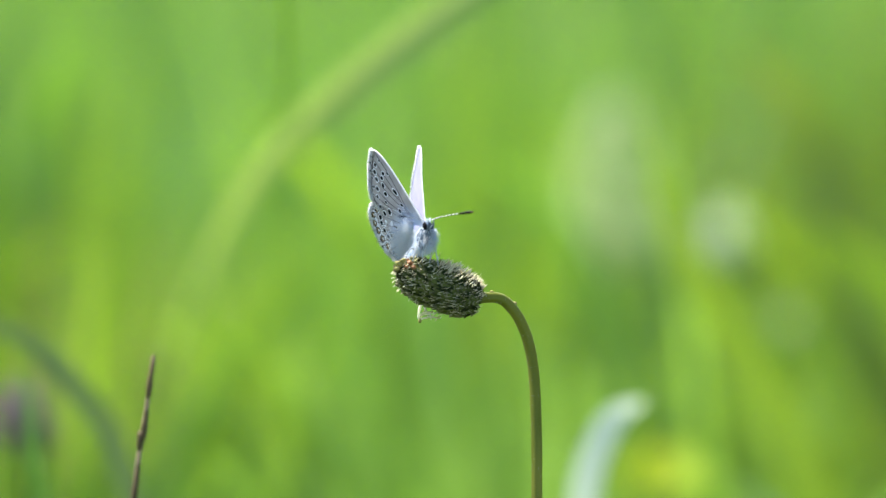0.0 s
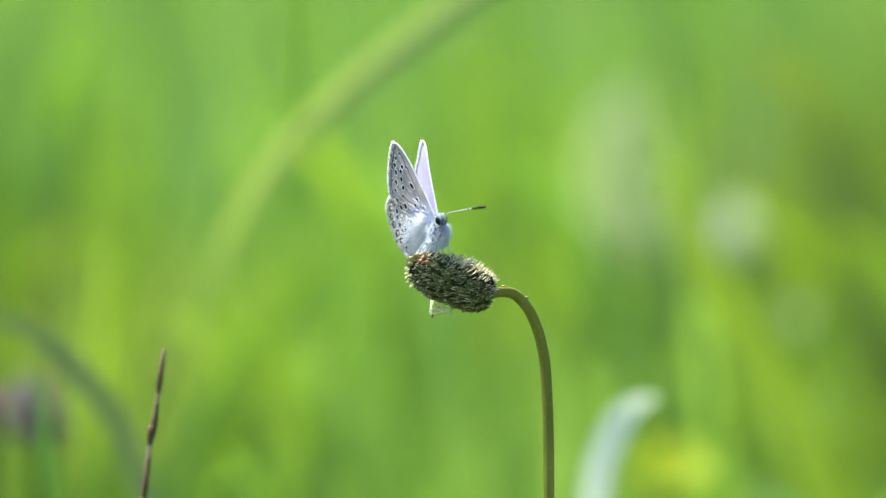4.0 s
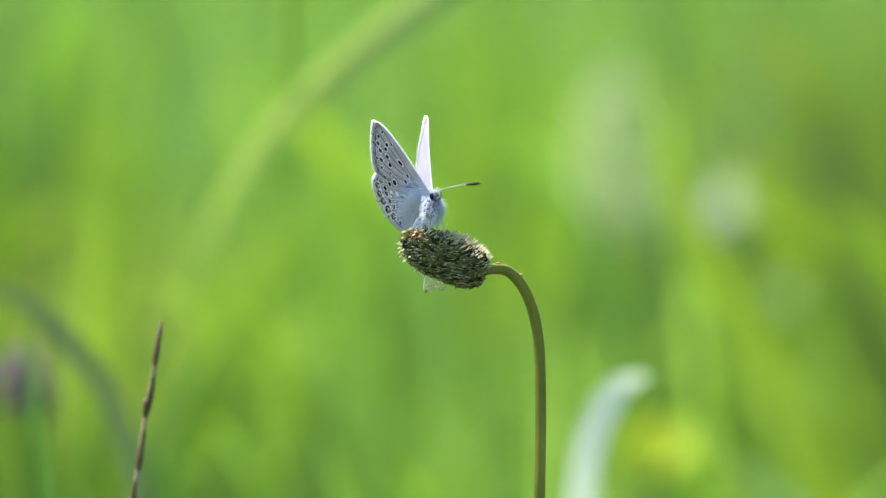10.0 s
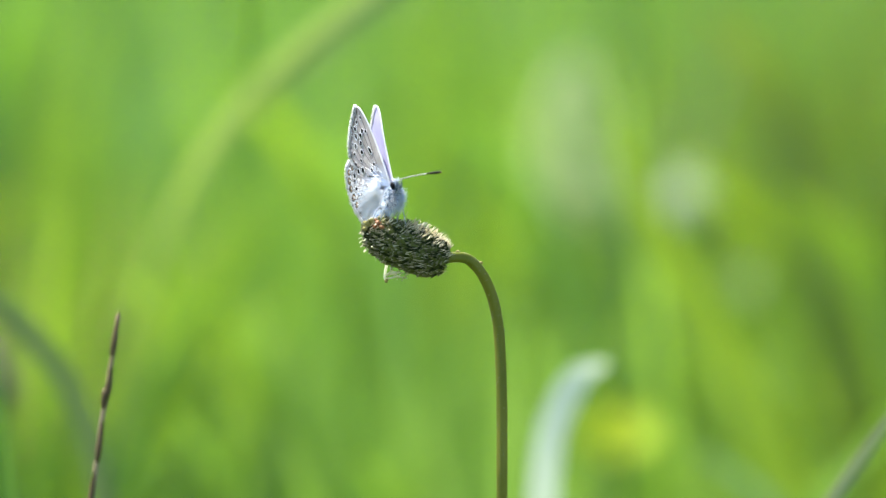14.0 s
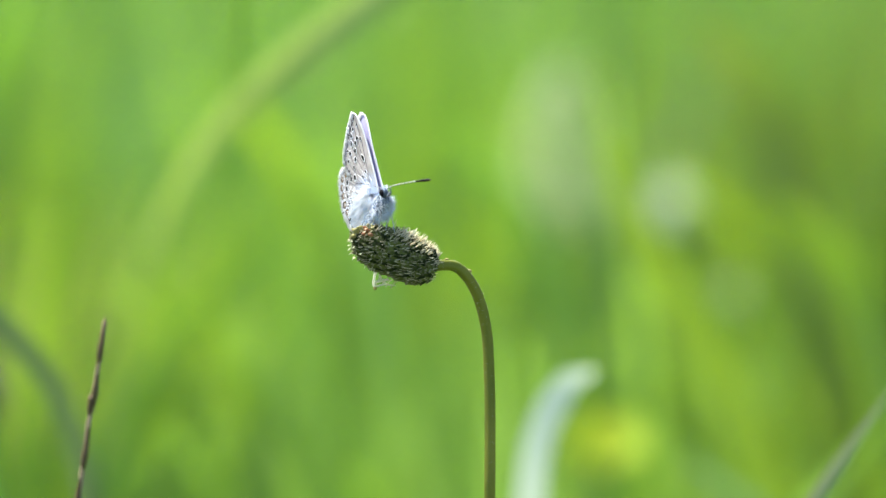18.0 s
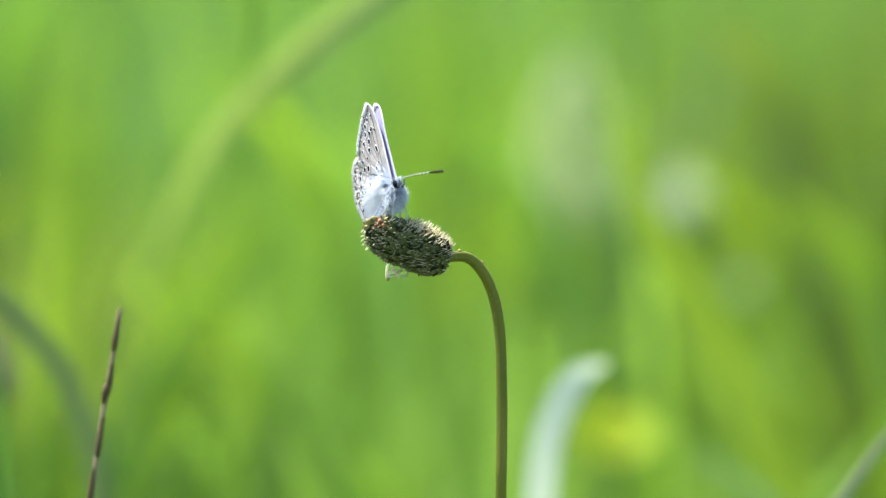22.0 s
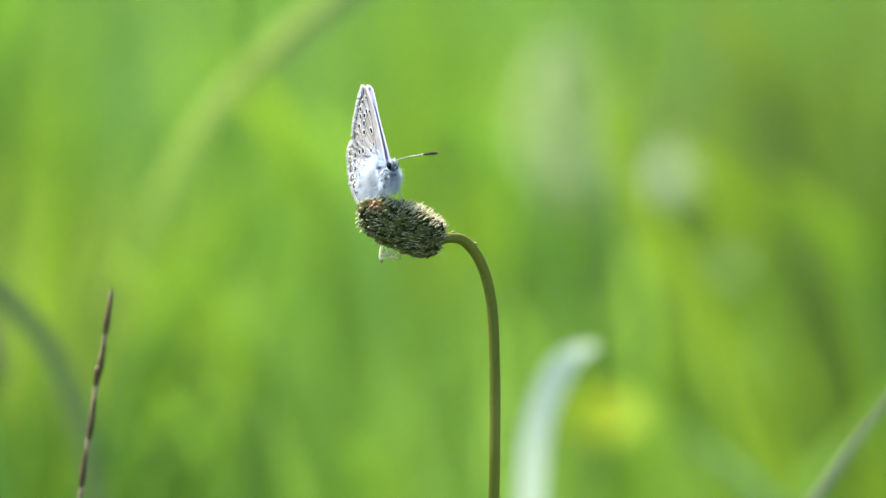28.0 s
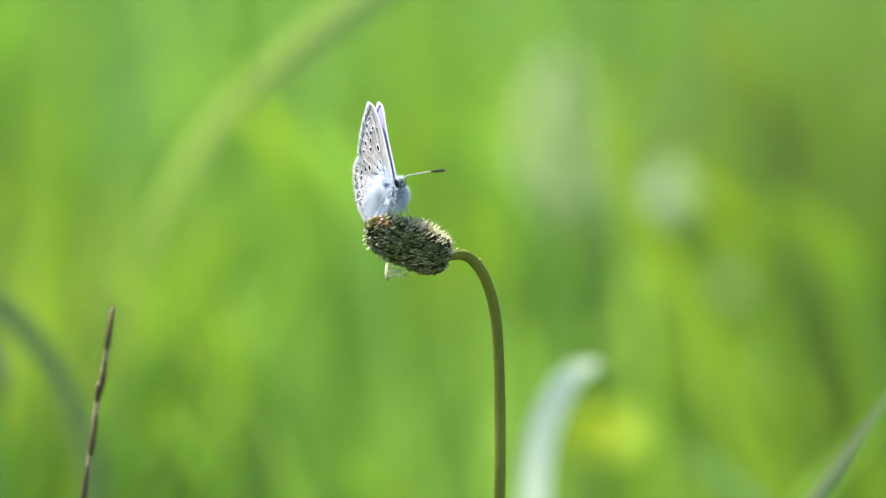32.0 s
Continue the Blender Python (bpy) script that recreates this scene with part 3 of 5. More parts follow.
single_blade("grass_plant", [far(30, -48, 0.55), far(33, -20, 0.50), far(35.5, 5, 0.42), far(37, 28, 0.30), far(37.6, 46, 0.22), far(37.4, 62, 0.20)], 0.0016, GRASS_DARK,
             "thin dark green upright grass blade", n=24)
single_blade("grass_plant", [far(-76, -52, 0.13), far(-78, -36, 0.13), far(-80.5, -22, 0.13), far(-81.5, -14, 0.13)], 0.0026, GRASS_MID,
             "thin green upright grass blade", n=24)


def leaning_grasses():
    """Broad single blades among the tufts, leaning to either side."""
    g = random.Random(31)
    kinds = ((BLADE_BRIGHT, "bright green grass blade among the meadow grass"), (GRASS_MID, "light green grass blade among the meadow grass"), (GRASS_GOLD, "yellow-green grass blade among the meadow grass"),
             (GRASS_COOL, "bluish green grass blade among the meadow grass"), (GRASS_MID, "fresh green grass blade among the meadow grass"))
    for i in range(34):
        r = -84 + 160 * (i + g.uniform(-0.6, 0.6)) / 34
        back = g.uniform(0.5, 0.95)
        top = g.uniform(-12, 48)
        lean = g.uniform(0.1, 0.55) * (1 if r < 5 else -1) * (1 if g.random() < 0.75 else -1)
        mat, label = kinds[g.randrange(5)]
        if (r > 35 or r < -62) and top > 18:
            mat, label = (GRASS_OLIVE, "olive green grass blade among the meadow grass") if r > 0 else (GRASS_MID, "light green grass blade among the meadow grass")
        pts = [far(r - lean * 34, top - 70, back), far(r - lean * 14, top - 34, back), far(r + lean * 6, top - 12, back), far(r + lean * 34, top, back - 0.03)]
        single_blade("grass_plant", pts, g.uniform(0.007, 0.013), mat, label, n=18)
    fine = ((GRASS_MID, "thin fresh green grass blade"), (GRASS_SILVER, "thin silvery green grass blade"), (GRASS_COOL, "thin bluish green grass blade"), (GRASS_GOLD, "thin yellow-green grass blade"))
    for i in range(30):
        r = -80 + 155 * (i + g.uniform(-0.7, 0.7)) / 30
        back = g.uniform(0.30, 0.52)
        top = g.uniform(-40, 8) if abs(r) < 50 else g.uniform(-40, -12)
        lean = g.uniform(0.15, 0.9) * (1 if g.random() < 0.45 else -1)
        mat, label = fine[g.randrange(4)]
        if r < 0:
            mat, label = fine[i % 2 * 3]
        if 8 < r < 46:
            back += 0.22
        pts = [far(r - lean * 30, top - 62, back), far(r - lean * 13, top - 30, back), far(r + lean * 5, top - 10, back), far(r + lean * 26, top, back - 0.02)]
        single_blade("grass_plant", pts, g.uniform(0.0025, 0.006), mat, label, n=18)
    for i in range(18):
        r = -82 + 165 * (i + g.uniform(-0.6, 0.6)) / 18
        back = g.uniform(0.34, 0.55) if r < 5 or r > 66 else g.uniform(0.56, 0.7)
        top = g.uniform(-46, -8) if r < 20 else g.uniform(-30, 24)
        lean = g.uniform(0.05, 0.5) * (1 if g.random() < 0.5 else -1)
        pts = [far(r - lean * 30, top - 62, back), far(r - lean * 13, top - 30, back), far(r + lean * 5, top - 10, back), far(r + lean * 20, top, back - 0.02)]
        single_blade("grass_plant", pts, g.uniform(0.004, 0.008), GRASS_DARK, "dark green grass blade among the meadow grass", n=18)


leaning_grasses()


def brown_stalk():
    """A dry, thin grass stalk with darker joints and a pointed tip."""
    tip = far(-58.7, -10.6, 0.027)
    line_pts = [tip + (far(-62.2, -36.3, 0.027) - tip) * k for k in (0, 0.33, 0.66, 1.0)]
    d = line_pts[3] - line_pts[2]
    base = line_pts[3] + d * (line_pts[3].z / -d.z)
    pts = curve_through([base, base.lerp(line_pts[3], 0.5) + Vector((0.002, 0, 0)), *reversed(line_pts)], 60)
    radii = [0.00044 * (1 + 0.2 * noise.noise(Vector((i * 0.4, 0, 0)))) * (0.25 if i > 57 else 1) for i in range(60)]
    origin = base.copy()
    ob = thing("dry_grass_stalk", origin, "thin brown dry grass stalk with a pointed tip", "grass stalk")
    h = Heap().tube(pts, radii, 8)
    part("stalk", h.done("stalk", [STALK_BROWN], origin=origin), ob)
    # narrow spikelets lie along the stalk by turns on either side
    fine = curve_through(pts, 600)
    run = [0.0]
    for i in range(598, -1, -1):
        run.append(run[-1] + (fine[i + 1] - fine[i]).length)
    g = random.Random(8)
    down, k = 0.0, 0
    while down < 0.085:
        ln = g.uniform(0.0090, 0.0112)
        side = RIGHT * (0.00014 if k % 2 else -0.00014) * (0 if k == 0 else 1) + NEAR * g.uniform(0.0, 0.0003)
        line, rr = [], []
        for j in range(12):
            q = j / 11
            want = down + ln * q
            i = next((n for n, d_ in enumerate(run) if d_ >= want), 599)
            line.append(fine[599 - i] + side * math.sin(math.pi * q) - origin)
            rr.append(0.00064 * (max(0.06, math.sin(math.pi * min(1, 0.02 + 0.62 * q)) ** 0.8) if q < 0.8 else 0.95 - 3.2 * (q - 0.8)) * g.uniform(0.92, 1.08) * (0.95 if k == 0 else 1))
        part("husk", Heap().tube(line, rr, 8).done("husk", [HUSK_OLIVE]), ob)
        down += ln * 0.9
        k += 1
    return ob


stalk = brown_stalk()


def round_flower(r, u, back, size, mats, label, name, category, core=0.25, count=90, thick=0.11):
    """A round head of many small florets on an upright stem."""
    c = far(r, u, back)
    base = Vector((c.x + 0.01, c.y, 0))
    ob = thing(name, base, label, category)
    h = Heap().tube(curve_through([base, base.lerp(c, 0.5) + Vector((0.004, 0, 0)), c], 12), 0.0012, 6)
    part("stem", h.done("stem", [GRASS_MID], origin=base), ob)
    middle = Heap().ball(c - base, (size * core,) * 3, 10, 6)
    part("core", middle.done("core", [mats[1]]), ob)
    hh = Heap()
    g = random.Random(5)
    for i in range(count):
        d = way(g)
        d.z *= 1.3
        p = c - base + d * size * 0.2 * g.uniform(0.6, 1.1)
        hh.hair(p, d, size * 0.32, size * thick, way(g) * 0.4)
    tagged(part("fluff", hh.done("fluff", [mats[0]]), ob), kind="stuff")
    return ob


# first: an added whitish ball that blurs into the disc of a sun glint
round_flower(43.4, 10.4, 0.62, 0.023, (SEED_GLINT_PALE, SEED_GLINT_PALE), "pale ball on a thin stem, standing in for a sun glint", "seed_or_glint", "seed head", 0.22, 72, 0.055)
round_flower(54.0, -5, 0.60, 0.0105, (SEED_GLINT_PALE, SEED_GREEN), "greyish green round seed head on a thin stem", "seed_or_glint", "seed head", 0.15, 50, 0.05)
round_flower(-82.5, -22, 0.22, 0.015, (PETAL_PURPLE, CALYX_DARK), "purple clover flower head with a dark base", "clover_flower", "flower", 0.14, 55, 0.09)
round_flower(-90.5, -23.0, 0.20, 0.013, (PETAL_MAGENTA, CALYX_DARK), "magenta clover flower head among dark grass", "clover_flower", "flower", 0.14, 60, 0.09)
round_flower(-79, -25.5, 0.24, 0.011, (CALYX_DARK, CALYX_DARK), "withered dark grey clover head", "clover_flower", "flower")


def panicle(r, u, back, length, label):
    """A loose pale flowering grass head with many small husks."""
    top = far(r, u, back)
    base = Vector((top.x, top.y, 0))
    ob = thing("flowering_grass", base, label, "flowering grass")
    h = Heap().tube([base, base.lerp(top, 0.5) + Vector((0.006, 0, 0)), top], [0.0014, 0.0011, 0.0004], 6)
    part("stem", h.done("stem", [GRASS_DULL], origin=base), ob)
    hh = Heap()
    g = random.Random(3)
    for i in range(190):
        s = g.random() ** 0.7
        spread = length * 0.42 * (0.08 + s) * (1.0 if s < 0.75 else 0.55)
        p = top - base - Vector((0, 0, s * length)) + Vector((g.uniform(-1, 1), g.uniform(-1, 1), 0)) * spread
        hh.ball(p, (0.0035, 0.0012, 0.0012), 5, 3, turn=Euler((g.uniform(-0.6, 0.6), 1.3 + g.uniform(-0.4, 0.4), g.uniform(0, 6))).to_matrix())
    tagged(part("panicle", hh.done("panicle", [SEED_HUSK]), ob, "pale husks"), kind="stuff")
    return ob


panicle(23.0, 37.5, 0.64, 0.066, "pale flowering grass head above the meadow")


def buttercup(r, u, back, size, label):
    c = far(r, u, back)
    base = Vector((c.x + 0.006, c.y + 0.01, 0))
    ob = thing("yellow_flower", base, label, "flower", "yellow flowers")
    h = Heap().tube(curve_through([base, base.lerp(c, 0.55) + Vector((0.005, 0, 0)), c], 10), 0.0009, 6)
    part("stem", h.done("stem", [GRASS_DULL], origin=base), ob)
    face = Vector((0.1, -0.45, 0.85)).normalized()
    a0 = face.orthogonal().normalized()
    b0 = face.cross(a0)
    for k in range(5):
        a = 2 * math.pi * k / 5
        out = a0 * math.cos(a) + b0 * math.sin(a)
        side = face.cross(out)
        hh = Heap()
        for i in range(5):
            s = i / 4
            w = size * 0.30 * math.sin(math.pi * min(0.92, 0.12 + 0.75 * s))
            for j in (-1, -0.5, 0, 0.5, 1):
                hh.v.append(c - base + out * size * 0.5 * s + side * w * j + face * size * (0.12 * s * s + 0.05 * j * j))
        for i in range(4):
            for j in range(4):
                q = i * 5 + j
                hh.face((q, q + 1, q + 6, q + 5))
        part("petal", hh.done("petal", [PETAL_YELLOW]), ob)
    part("centre", Heap().ball(c - base + face * size * 0.07, (size * 0.10,) * 3, 10, 6).done("centre", [PETAL_YELLOW]), ob)
    return ob


buttercup(30.2, -31.8, 0.44, 0.026, "bright yellow meadow flower among the grass")


# ---- ribwort plantain ----
def plantain():
    line = curve_through([near(-2, -0.7, -3), near(2.6, -0.5, -4.2), near(5.4, -2.7, -5.4), near(7.35, -6.2, -6.6), near(8.6, -10.5, -7.4), near(9.3, -16, -8), near(9.75, -27, -8.3), near(9.85, -40, -8.5)], 48)
    p = line[-1]
    ground_at = Vector((p.x + 0.002, p.y + 0.03, 0))
    lower = curve_through([p, p.lerp(ground_at, 0.5) + Vector((0.001, -0.006, 0)), ground_at], 14)[1:]
    pts = list(reversed(line + lower))
    n = len(pts)
    origin = ground_at
    ob = thing("ribwort_plantain", origin, "ribwort plantain with a nodding brown-green flower head", "plant")
    radii = [(0.00094 + 0.00004 * (1 - i / n)) * (1 + 0.05 * noise.noise(Vector((i * 0.6, 0, 0)))) for i in range(n)]
    h = Heap()
    # the stem is ribbed lengthwise
    base = len(h.v)
    sides = 20
    fn = None
    for i, q in enumerate(pts):
        d = (pts[min(i + 1, n - 1)] - pts[max(i - 1, 0)]).normalized()
        fn = d.orthogonal().normalized() if fn is None else (fn - d * fn.dot(d)).normalized()
        b = d.cross(fn)
        for k in range(sides):
            a = 2 * math.pi * k / sides
            h.v.append(q + (fn * math.cos(a) + b * math.sin(a)) * radii[i] * (1 + 0.07 * math.cos(5 * a)))
    for i in range(n - 1):
        for k in range(sides):
            a0, a1 = base + i * sides + k, base + i * sides + (k + 1) % sides
            h.face((a0, a1, a1 + sides, a0 + sides))
    stem = part("stem", h.done("stem", [STEM_GREEN], origin=origin), ob)
    g = random.Random(4)
    hh = Heap()
    for i in range(420):
        k = g.randrange(12, n - 1)
        d = (pts[k + 1] - pts[k]).normalized()
        out = (way(g) - d * 0.3)
        out = (out - d * out.dot(d)).normalized()
        q = pts[k].lerp(pts[k + 1], g.random()) + out * radii[k] * 0.97
        hh.hair(q - origin, (out * 0.6 + d * 0.8).normalized(), g.uniform(0.0002, 0.00045), 0.00004, way(g) * 0.3)
    part("stem_hairs", hh.done("stem_hairs", [STEM_HAIR]), stem)
    # knobs on the bend
    for k, s in ((n - 6, 0.0004), (n - 13, 0.00045)):
        d = (pts[k + 1] - pts[k]).normalized()
        out = (RISE + RIGHT * 0.6)
        out = (out - d * out.dot(d)).normalized()
        part("knob", Heap().ball(pts[k] + out * radii[k] - origin, (s, s * 0.8, s * 0.8), 8, 6, lump=0.3).done("knob", [BUD_YELLOW]), stem)

    # flower head: from the stem's end to the nodding tip
    foot, tip = near(-1.4, -1.1, -3.0), near(-15.9, 4.5, 1.6)
    axis = (tip - foot).normalized()
    length = (tip - foot).length
    e1 = (RISE - axis * RISE.dot(axis)).normalized()
    e2 = axis.cross(e1)

    def girth(s):
        return 0.0036 * (max(0.0, 1 - abs(2 * s - 0.92) ** 3.2) ** 0.5 * (1.0 - 0.10 * s)) * (0.86 + 0.14 * min(1.0, s / 0.4)) + 0.0002

    core = Heap()
    rows, seg = 26, 24
    for i in range(rows + 1):
        s = i / rows
        for k in range(seg):
            a = 2 * math.pi * k / seg
            r = girth(s) * (1 + 0.05 * noise.noise(Vector((s * 9, math.cos(a) * 2, math.sin(a) * 2))))
            core.v.append(foot + axis * length * s + (e1 * math.cos(a) + e2 * math.sin(a)) * r - origin)
    for i in range(rows):
        for k in range(seg):
            a0, a1 = i * seg + k, i * seg + (k + 1) % seg
            core.face((a0, a1, a1 + seg, a0 + seg))
    head = part("flower_head", core.done("flower_head", [HEAD_CORE]), ob, "brown-green bristly flower head")
    # one pointed, hollowed scale, shared by all bracts
    kinds = []
    for w, l, lift in ((1.0, 1.0, 0.24), (0.85, 1.12, 0.34), (1.1, 0.9, 0.18)):
        q = Heap()
        for i in range(5):
            s = i / 4
            ww = 0.00043 * w * (math.sin(math.pi * (0.18 + 0.80 * s)) if i < 4 else 0.06)
            for j in (-1, 0, 1):
                q.v.append(Vector((0.0016 * l * s, ww * j, 0.0006 * lift + 0.0014 * lift * s * s + 0.00035 * (1 - j * j) * (1 - 0.4 * s))))
        for i in range(4):
            for j in range(2):
                k = i * 3 + j
                q.face((k, k + 1, k + 4, k + 3), 1 if i == 3 else 0)
        # the underside gives it thickness
        b0 = len(q.v)
        for i in range(5):
            for j in range(3):
                v = q.v[i * 3 + j]
                q.v.append(v - Vector((0, 0, 0.00014)))
        for i in range(4):
            for j in range(2):
                k = b0 + i * 3 + j
                q.face((k + 3, k + 4, k + 1, k), 0)
        for i in range(4):
            for j in (0, 2):
                k = i * 3 + j
                q.face((k, k + 3, b0 + k + 3, b0 + k), 1 if i > 1 else 0)
        kinds.append(q.done("bract", [BRACT, BRACT_TIP]))
    count = 860
    rest = Heap()
    order = list(range(count))
    for i in order:
        s = 0.02 + 0.965 * (i + 0.5) / count
        a = i * 2.399963
        r = girth(s) * 0.94
        out = e1 * math.cos(a) + e2 * math.sin(a)
        slope = (girth(min(1, s + 0.02)) - girth(max(0, s - 0.02))) / (0.04 * length)
        along = (axis + out * slope).normalized()
        normal = (out - along * out.dot(along)).normalized()
        along = Matrix.Rotation(g.uniform(-0.24, 0.24), 3, normal) @ along
        up_ = (normal + along * g.uniform(-0.2, 0.06)).normalized()
        along = (along - up_ * along.dot(up_)).normalized()
        m = Matrix((along, up_.cross(along), up_)).transposed().to_4x4()
        sc = g.uniform(0.75, 1.2) * (0.75 if s > 0.9 or s < 0.06 else 1)
        m = Matrix.Translation(foot + axis * (length * s - 0.0008) + out * r - origin) @ m @ Matrix.Diagonal((sc, sc, sc, 1))
        if out.dot(NEAR) > 0.36:
            part("bract", kinds[i % 3], head, m=m)
        else:
            base_ = len(rest.v)
            rest.v += [m @ v.co for v in kinds[i % 3].vertices]
            for p in kinds[i % 3].polygons:
                rest.face(tuple(base_ + q for q in p.vertices), p.material_index)
    tagged(part("bract_rest", rest.done("bract_rest", [BRACT, BRACT_TIP]), head), kind="stuff")
    # dried filaments: upright along the top near the stem, lying on the sides, few near the tip
    hh = Heap()
    for i in range(1500):
        s = g.random() ** 1.25 * 0.96
        a = g.uniform(0, 2 * math.pi)
        out = e1 * math.cos(a) + e2 * math.sin(a)
        upper = out.dot(RISE)
        ridge = upper > 0.35
        share = (0.95 if ridge else 0.42) if s < 0.5 else (0.3 if ridge else 0.16)
        if g.random() > share:
            continue
        p = foot + axis * length * s + out * (girth(s) + 0.0004) - origin
        d = (out * (0.9 if ridge else 0.28) + RIGHT * (0.45 if ridge else 0.9) + RISE * 0.12 + way(g) * 0.3).normalized()
        hh.hair(p, d, g.uniform(0.0008, 0.0019 if ridge else 0.0014), g.uniform(0.00016, 0.00032 if ridge else 0.00024), way(g) * 0.4)
    for i in range(150):
        s = g.uniform(0.6, 1.0)
        a = g.uniform(0, 2 * math.pi)
        out = e1 * math.cos(a) + e2 * math.sin(a)
        if out.dot(RISE) > 0.3:
            continue
        p = foot + axis * length * s + out * (girth(s) + 0.0004) - origin
        hh.hair(p, (out + axis * g.uniform(-0.2, 0.5) + way(g) * 0.4).normalized(), g.uniform(0.0005, 0.0011), g.uniform(0.0001, 0.0002), way(g) * 0.5)
    tagged(part("bristle_fringe", hh.done("bristle_fringe", [FILAMENT]), head, "pale dried filaments"), kind="stuff")
    # small white anthers round the tip's lower edge
    for i in range(26):
        s = g.uniform(0.80, 0.985)
        a = g.uniform(0, 2 * math.pi)
        out = e1 * math.cos(a) + e2 * math.sin(a)
        if out.dot(RISE) > 0.15 or out.dot(RIGHT) > 0.1:
            continue
        q = foot + axis * length * s + out * (girth(s) + 0.0007) - origin
        d = (out + axis * 0.5 + way(g) * 0.5).normalized()
        part("anther", Heap().tube([q, q + d * 0.0003, q + d * 0.0006], [0.00007, 0.00012, 0.00005], 6).done("anther", [ANTHER]), head, "small white anther")
    # hanging stamen below the tip
    st = Heap()
    for dx in (0, 0.9, 1.6, 2.4):
        a = near(-10.2 + dx * 1.2, -2.6 - dx * 0.35, -3.0)
        b = near(-11.2 + dx * 1.1, -4.1 - 0.25 * dx, -3.8)
        st.tube(curve_through([a - origin, a.lerp(b, 0.5) - origin + RISE * 0.0003, b - origin], 6), 0.00009, 5)
    part("hanging_filaments", st.done("hanging_filaments", [FILAMENT]), head, "white hanging filaments")
    for line, rr in ((((-11.1, -1.4), (-11.5, -2.9), (-11.6, -4.0), (-11.3, -4.6)), (0.00030, 0.00026, 0.00024, 0.00034)),
                     (((-11.5, -3.7), (-10.2, -3.3), (-8.8, -3.2)), (0.00022, 0.00034, 0.00016)),
                     (((-10.6, -2.2), (-10.2, -3.2), (-9.0, -4.1)), (0.00022, 0.00020, 0.00012)),
                     (((-11.4, -4.4), (-9.6, -4.0), (-7.6, -4.2)), (0.00020, 0.00016, 0.00010))):
        an = Heap().tube([near(r, u, -3.8) - origin for r, u in line], rr, 7)
        part("anther", an.done("anther", [ANTHER]), head, "white hanging anther")
    part("anther", Heap().ball(near(-11.35, -4.7, -3.7) - origin, (0.00034, 0.00028, 0.0004), 8, 6).done("anther", [BUD_YELLOW]), head, "yellow anther")
    # open buds at the tip, under the butterfly
    for i, (r, u, n_, s, mat) in enumerate(((-15.0, 5.7, 2.2, 0.75, BUD_YELLOW), (-14.2, 6.2, 2.4, 0.6, BUD_YELLOW), (-13.0, 5.7, 3.2, 0.6, BUD_ORANGE), (-12.4, 5.0, 3.6, 0.5, BUD_ORANGE), (-13.6, 5.1, 3.2, 0.45, BUD_ORANGE), (-15.4, 4.7, 2.2, 0.5, BUD_YELLOW), (-13.4, 6.3, 2.6, 0.4, BUD_ORANGE))):
        s *= 0.85
        b = Heap().ball(near(r, u - 0.2, n_) - origin, (s * MM, s * MM * 0.8, s * MM * 0.8), 12, 9, lump=0.8)
        part("bud", b.done("bud", [mat]), head, "orange-brown bud" if mat is BUD_ORANGE else "yellow bud")
    # ribbed lance-shaped leaves at the foot of the stem
    for az, ln in ((0.4, 0.12), (1.9, 0.10), (3.3, 0.13), (4.6, 0.11), (5.5, 0.09)):
        d = Vector((math.cos(az), math.sin(az), 0))
        lp = curve_through([Vector((0, 0, 0.0)), d * ln * 0.4 + Vector((0, 0, ln * 0.45)), d * ln * 0.95 + Vector((0, 0, ln * 0.5))], 14)
        wd = [0.003 + 0.016 * math.sin(math.pi * min(1, 0.05 + i / 13 * 0.95)) for i in range(14)]
        part("leaf", Heap().ribbon(lp, wd, d.cross(Vector((0, 0, 1))), 0.2).done("leaf", [GRASS_DULL]), ob)
    return ob


plant = plantain()


# ---- butterfly ----
FORE = [(4.9, -1.5), (5.0, 1.4), (5.0, 4.6), (5.0, 8.2), (5.0, 11.6), (4.75, 14.0), (4.15, 15.7), (3.3, 16.75), (2.2, 16.6), (0.5, 15.7), (-1.6, 14.6), (-3.2, 13.4), (-4.3, 12.1), (-5.0, 10.7), (-4.6, 9.2), (-2.6, 5.6), (-0.4, 2.2)]
HIND = [(2.0, -0.3), (1.3, 2.1), (-0.1, 4.75), (-2.1, 7.18), (-3.35, 8.73), (-4.93, 10.09), (-6.14, 10.48), (-7.16, 10.28), (-8.09, 9.6), (-8.84, 8.44), (-9.39, 7.18), (-9.67, 5.63), (-9.77, 3.98), (-9.58, 2.6), (-9.2, 1.1), (-8.5, -0.7), (-7.2, -2.4), (-4.6, -3.3), (-1.2, -3.0)]


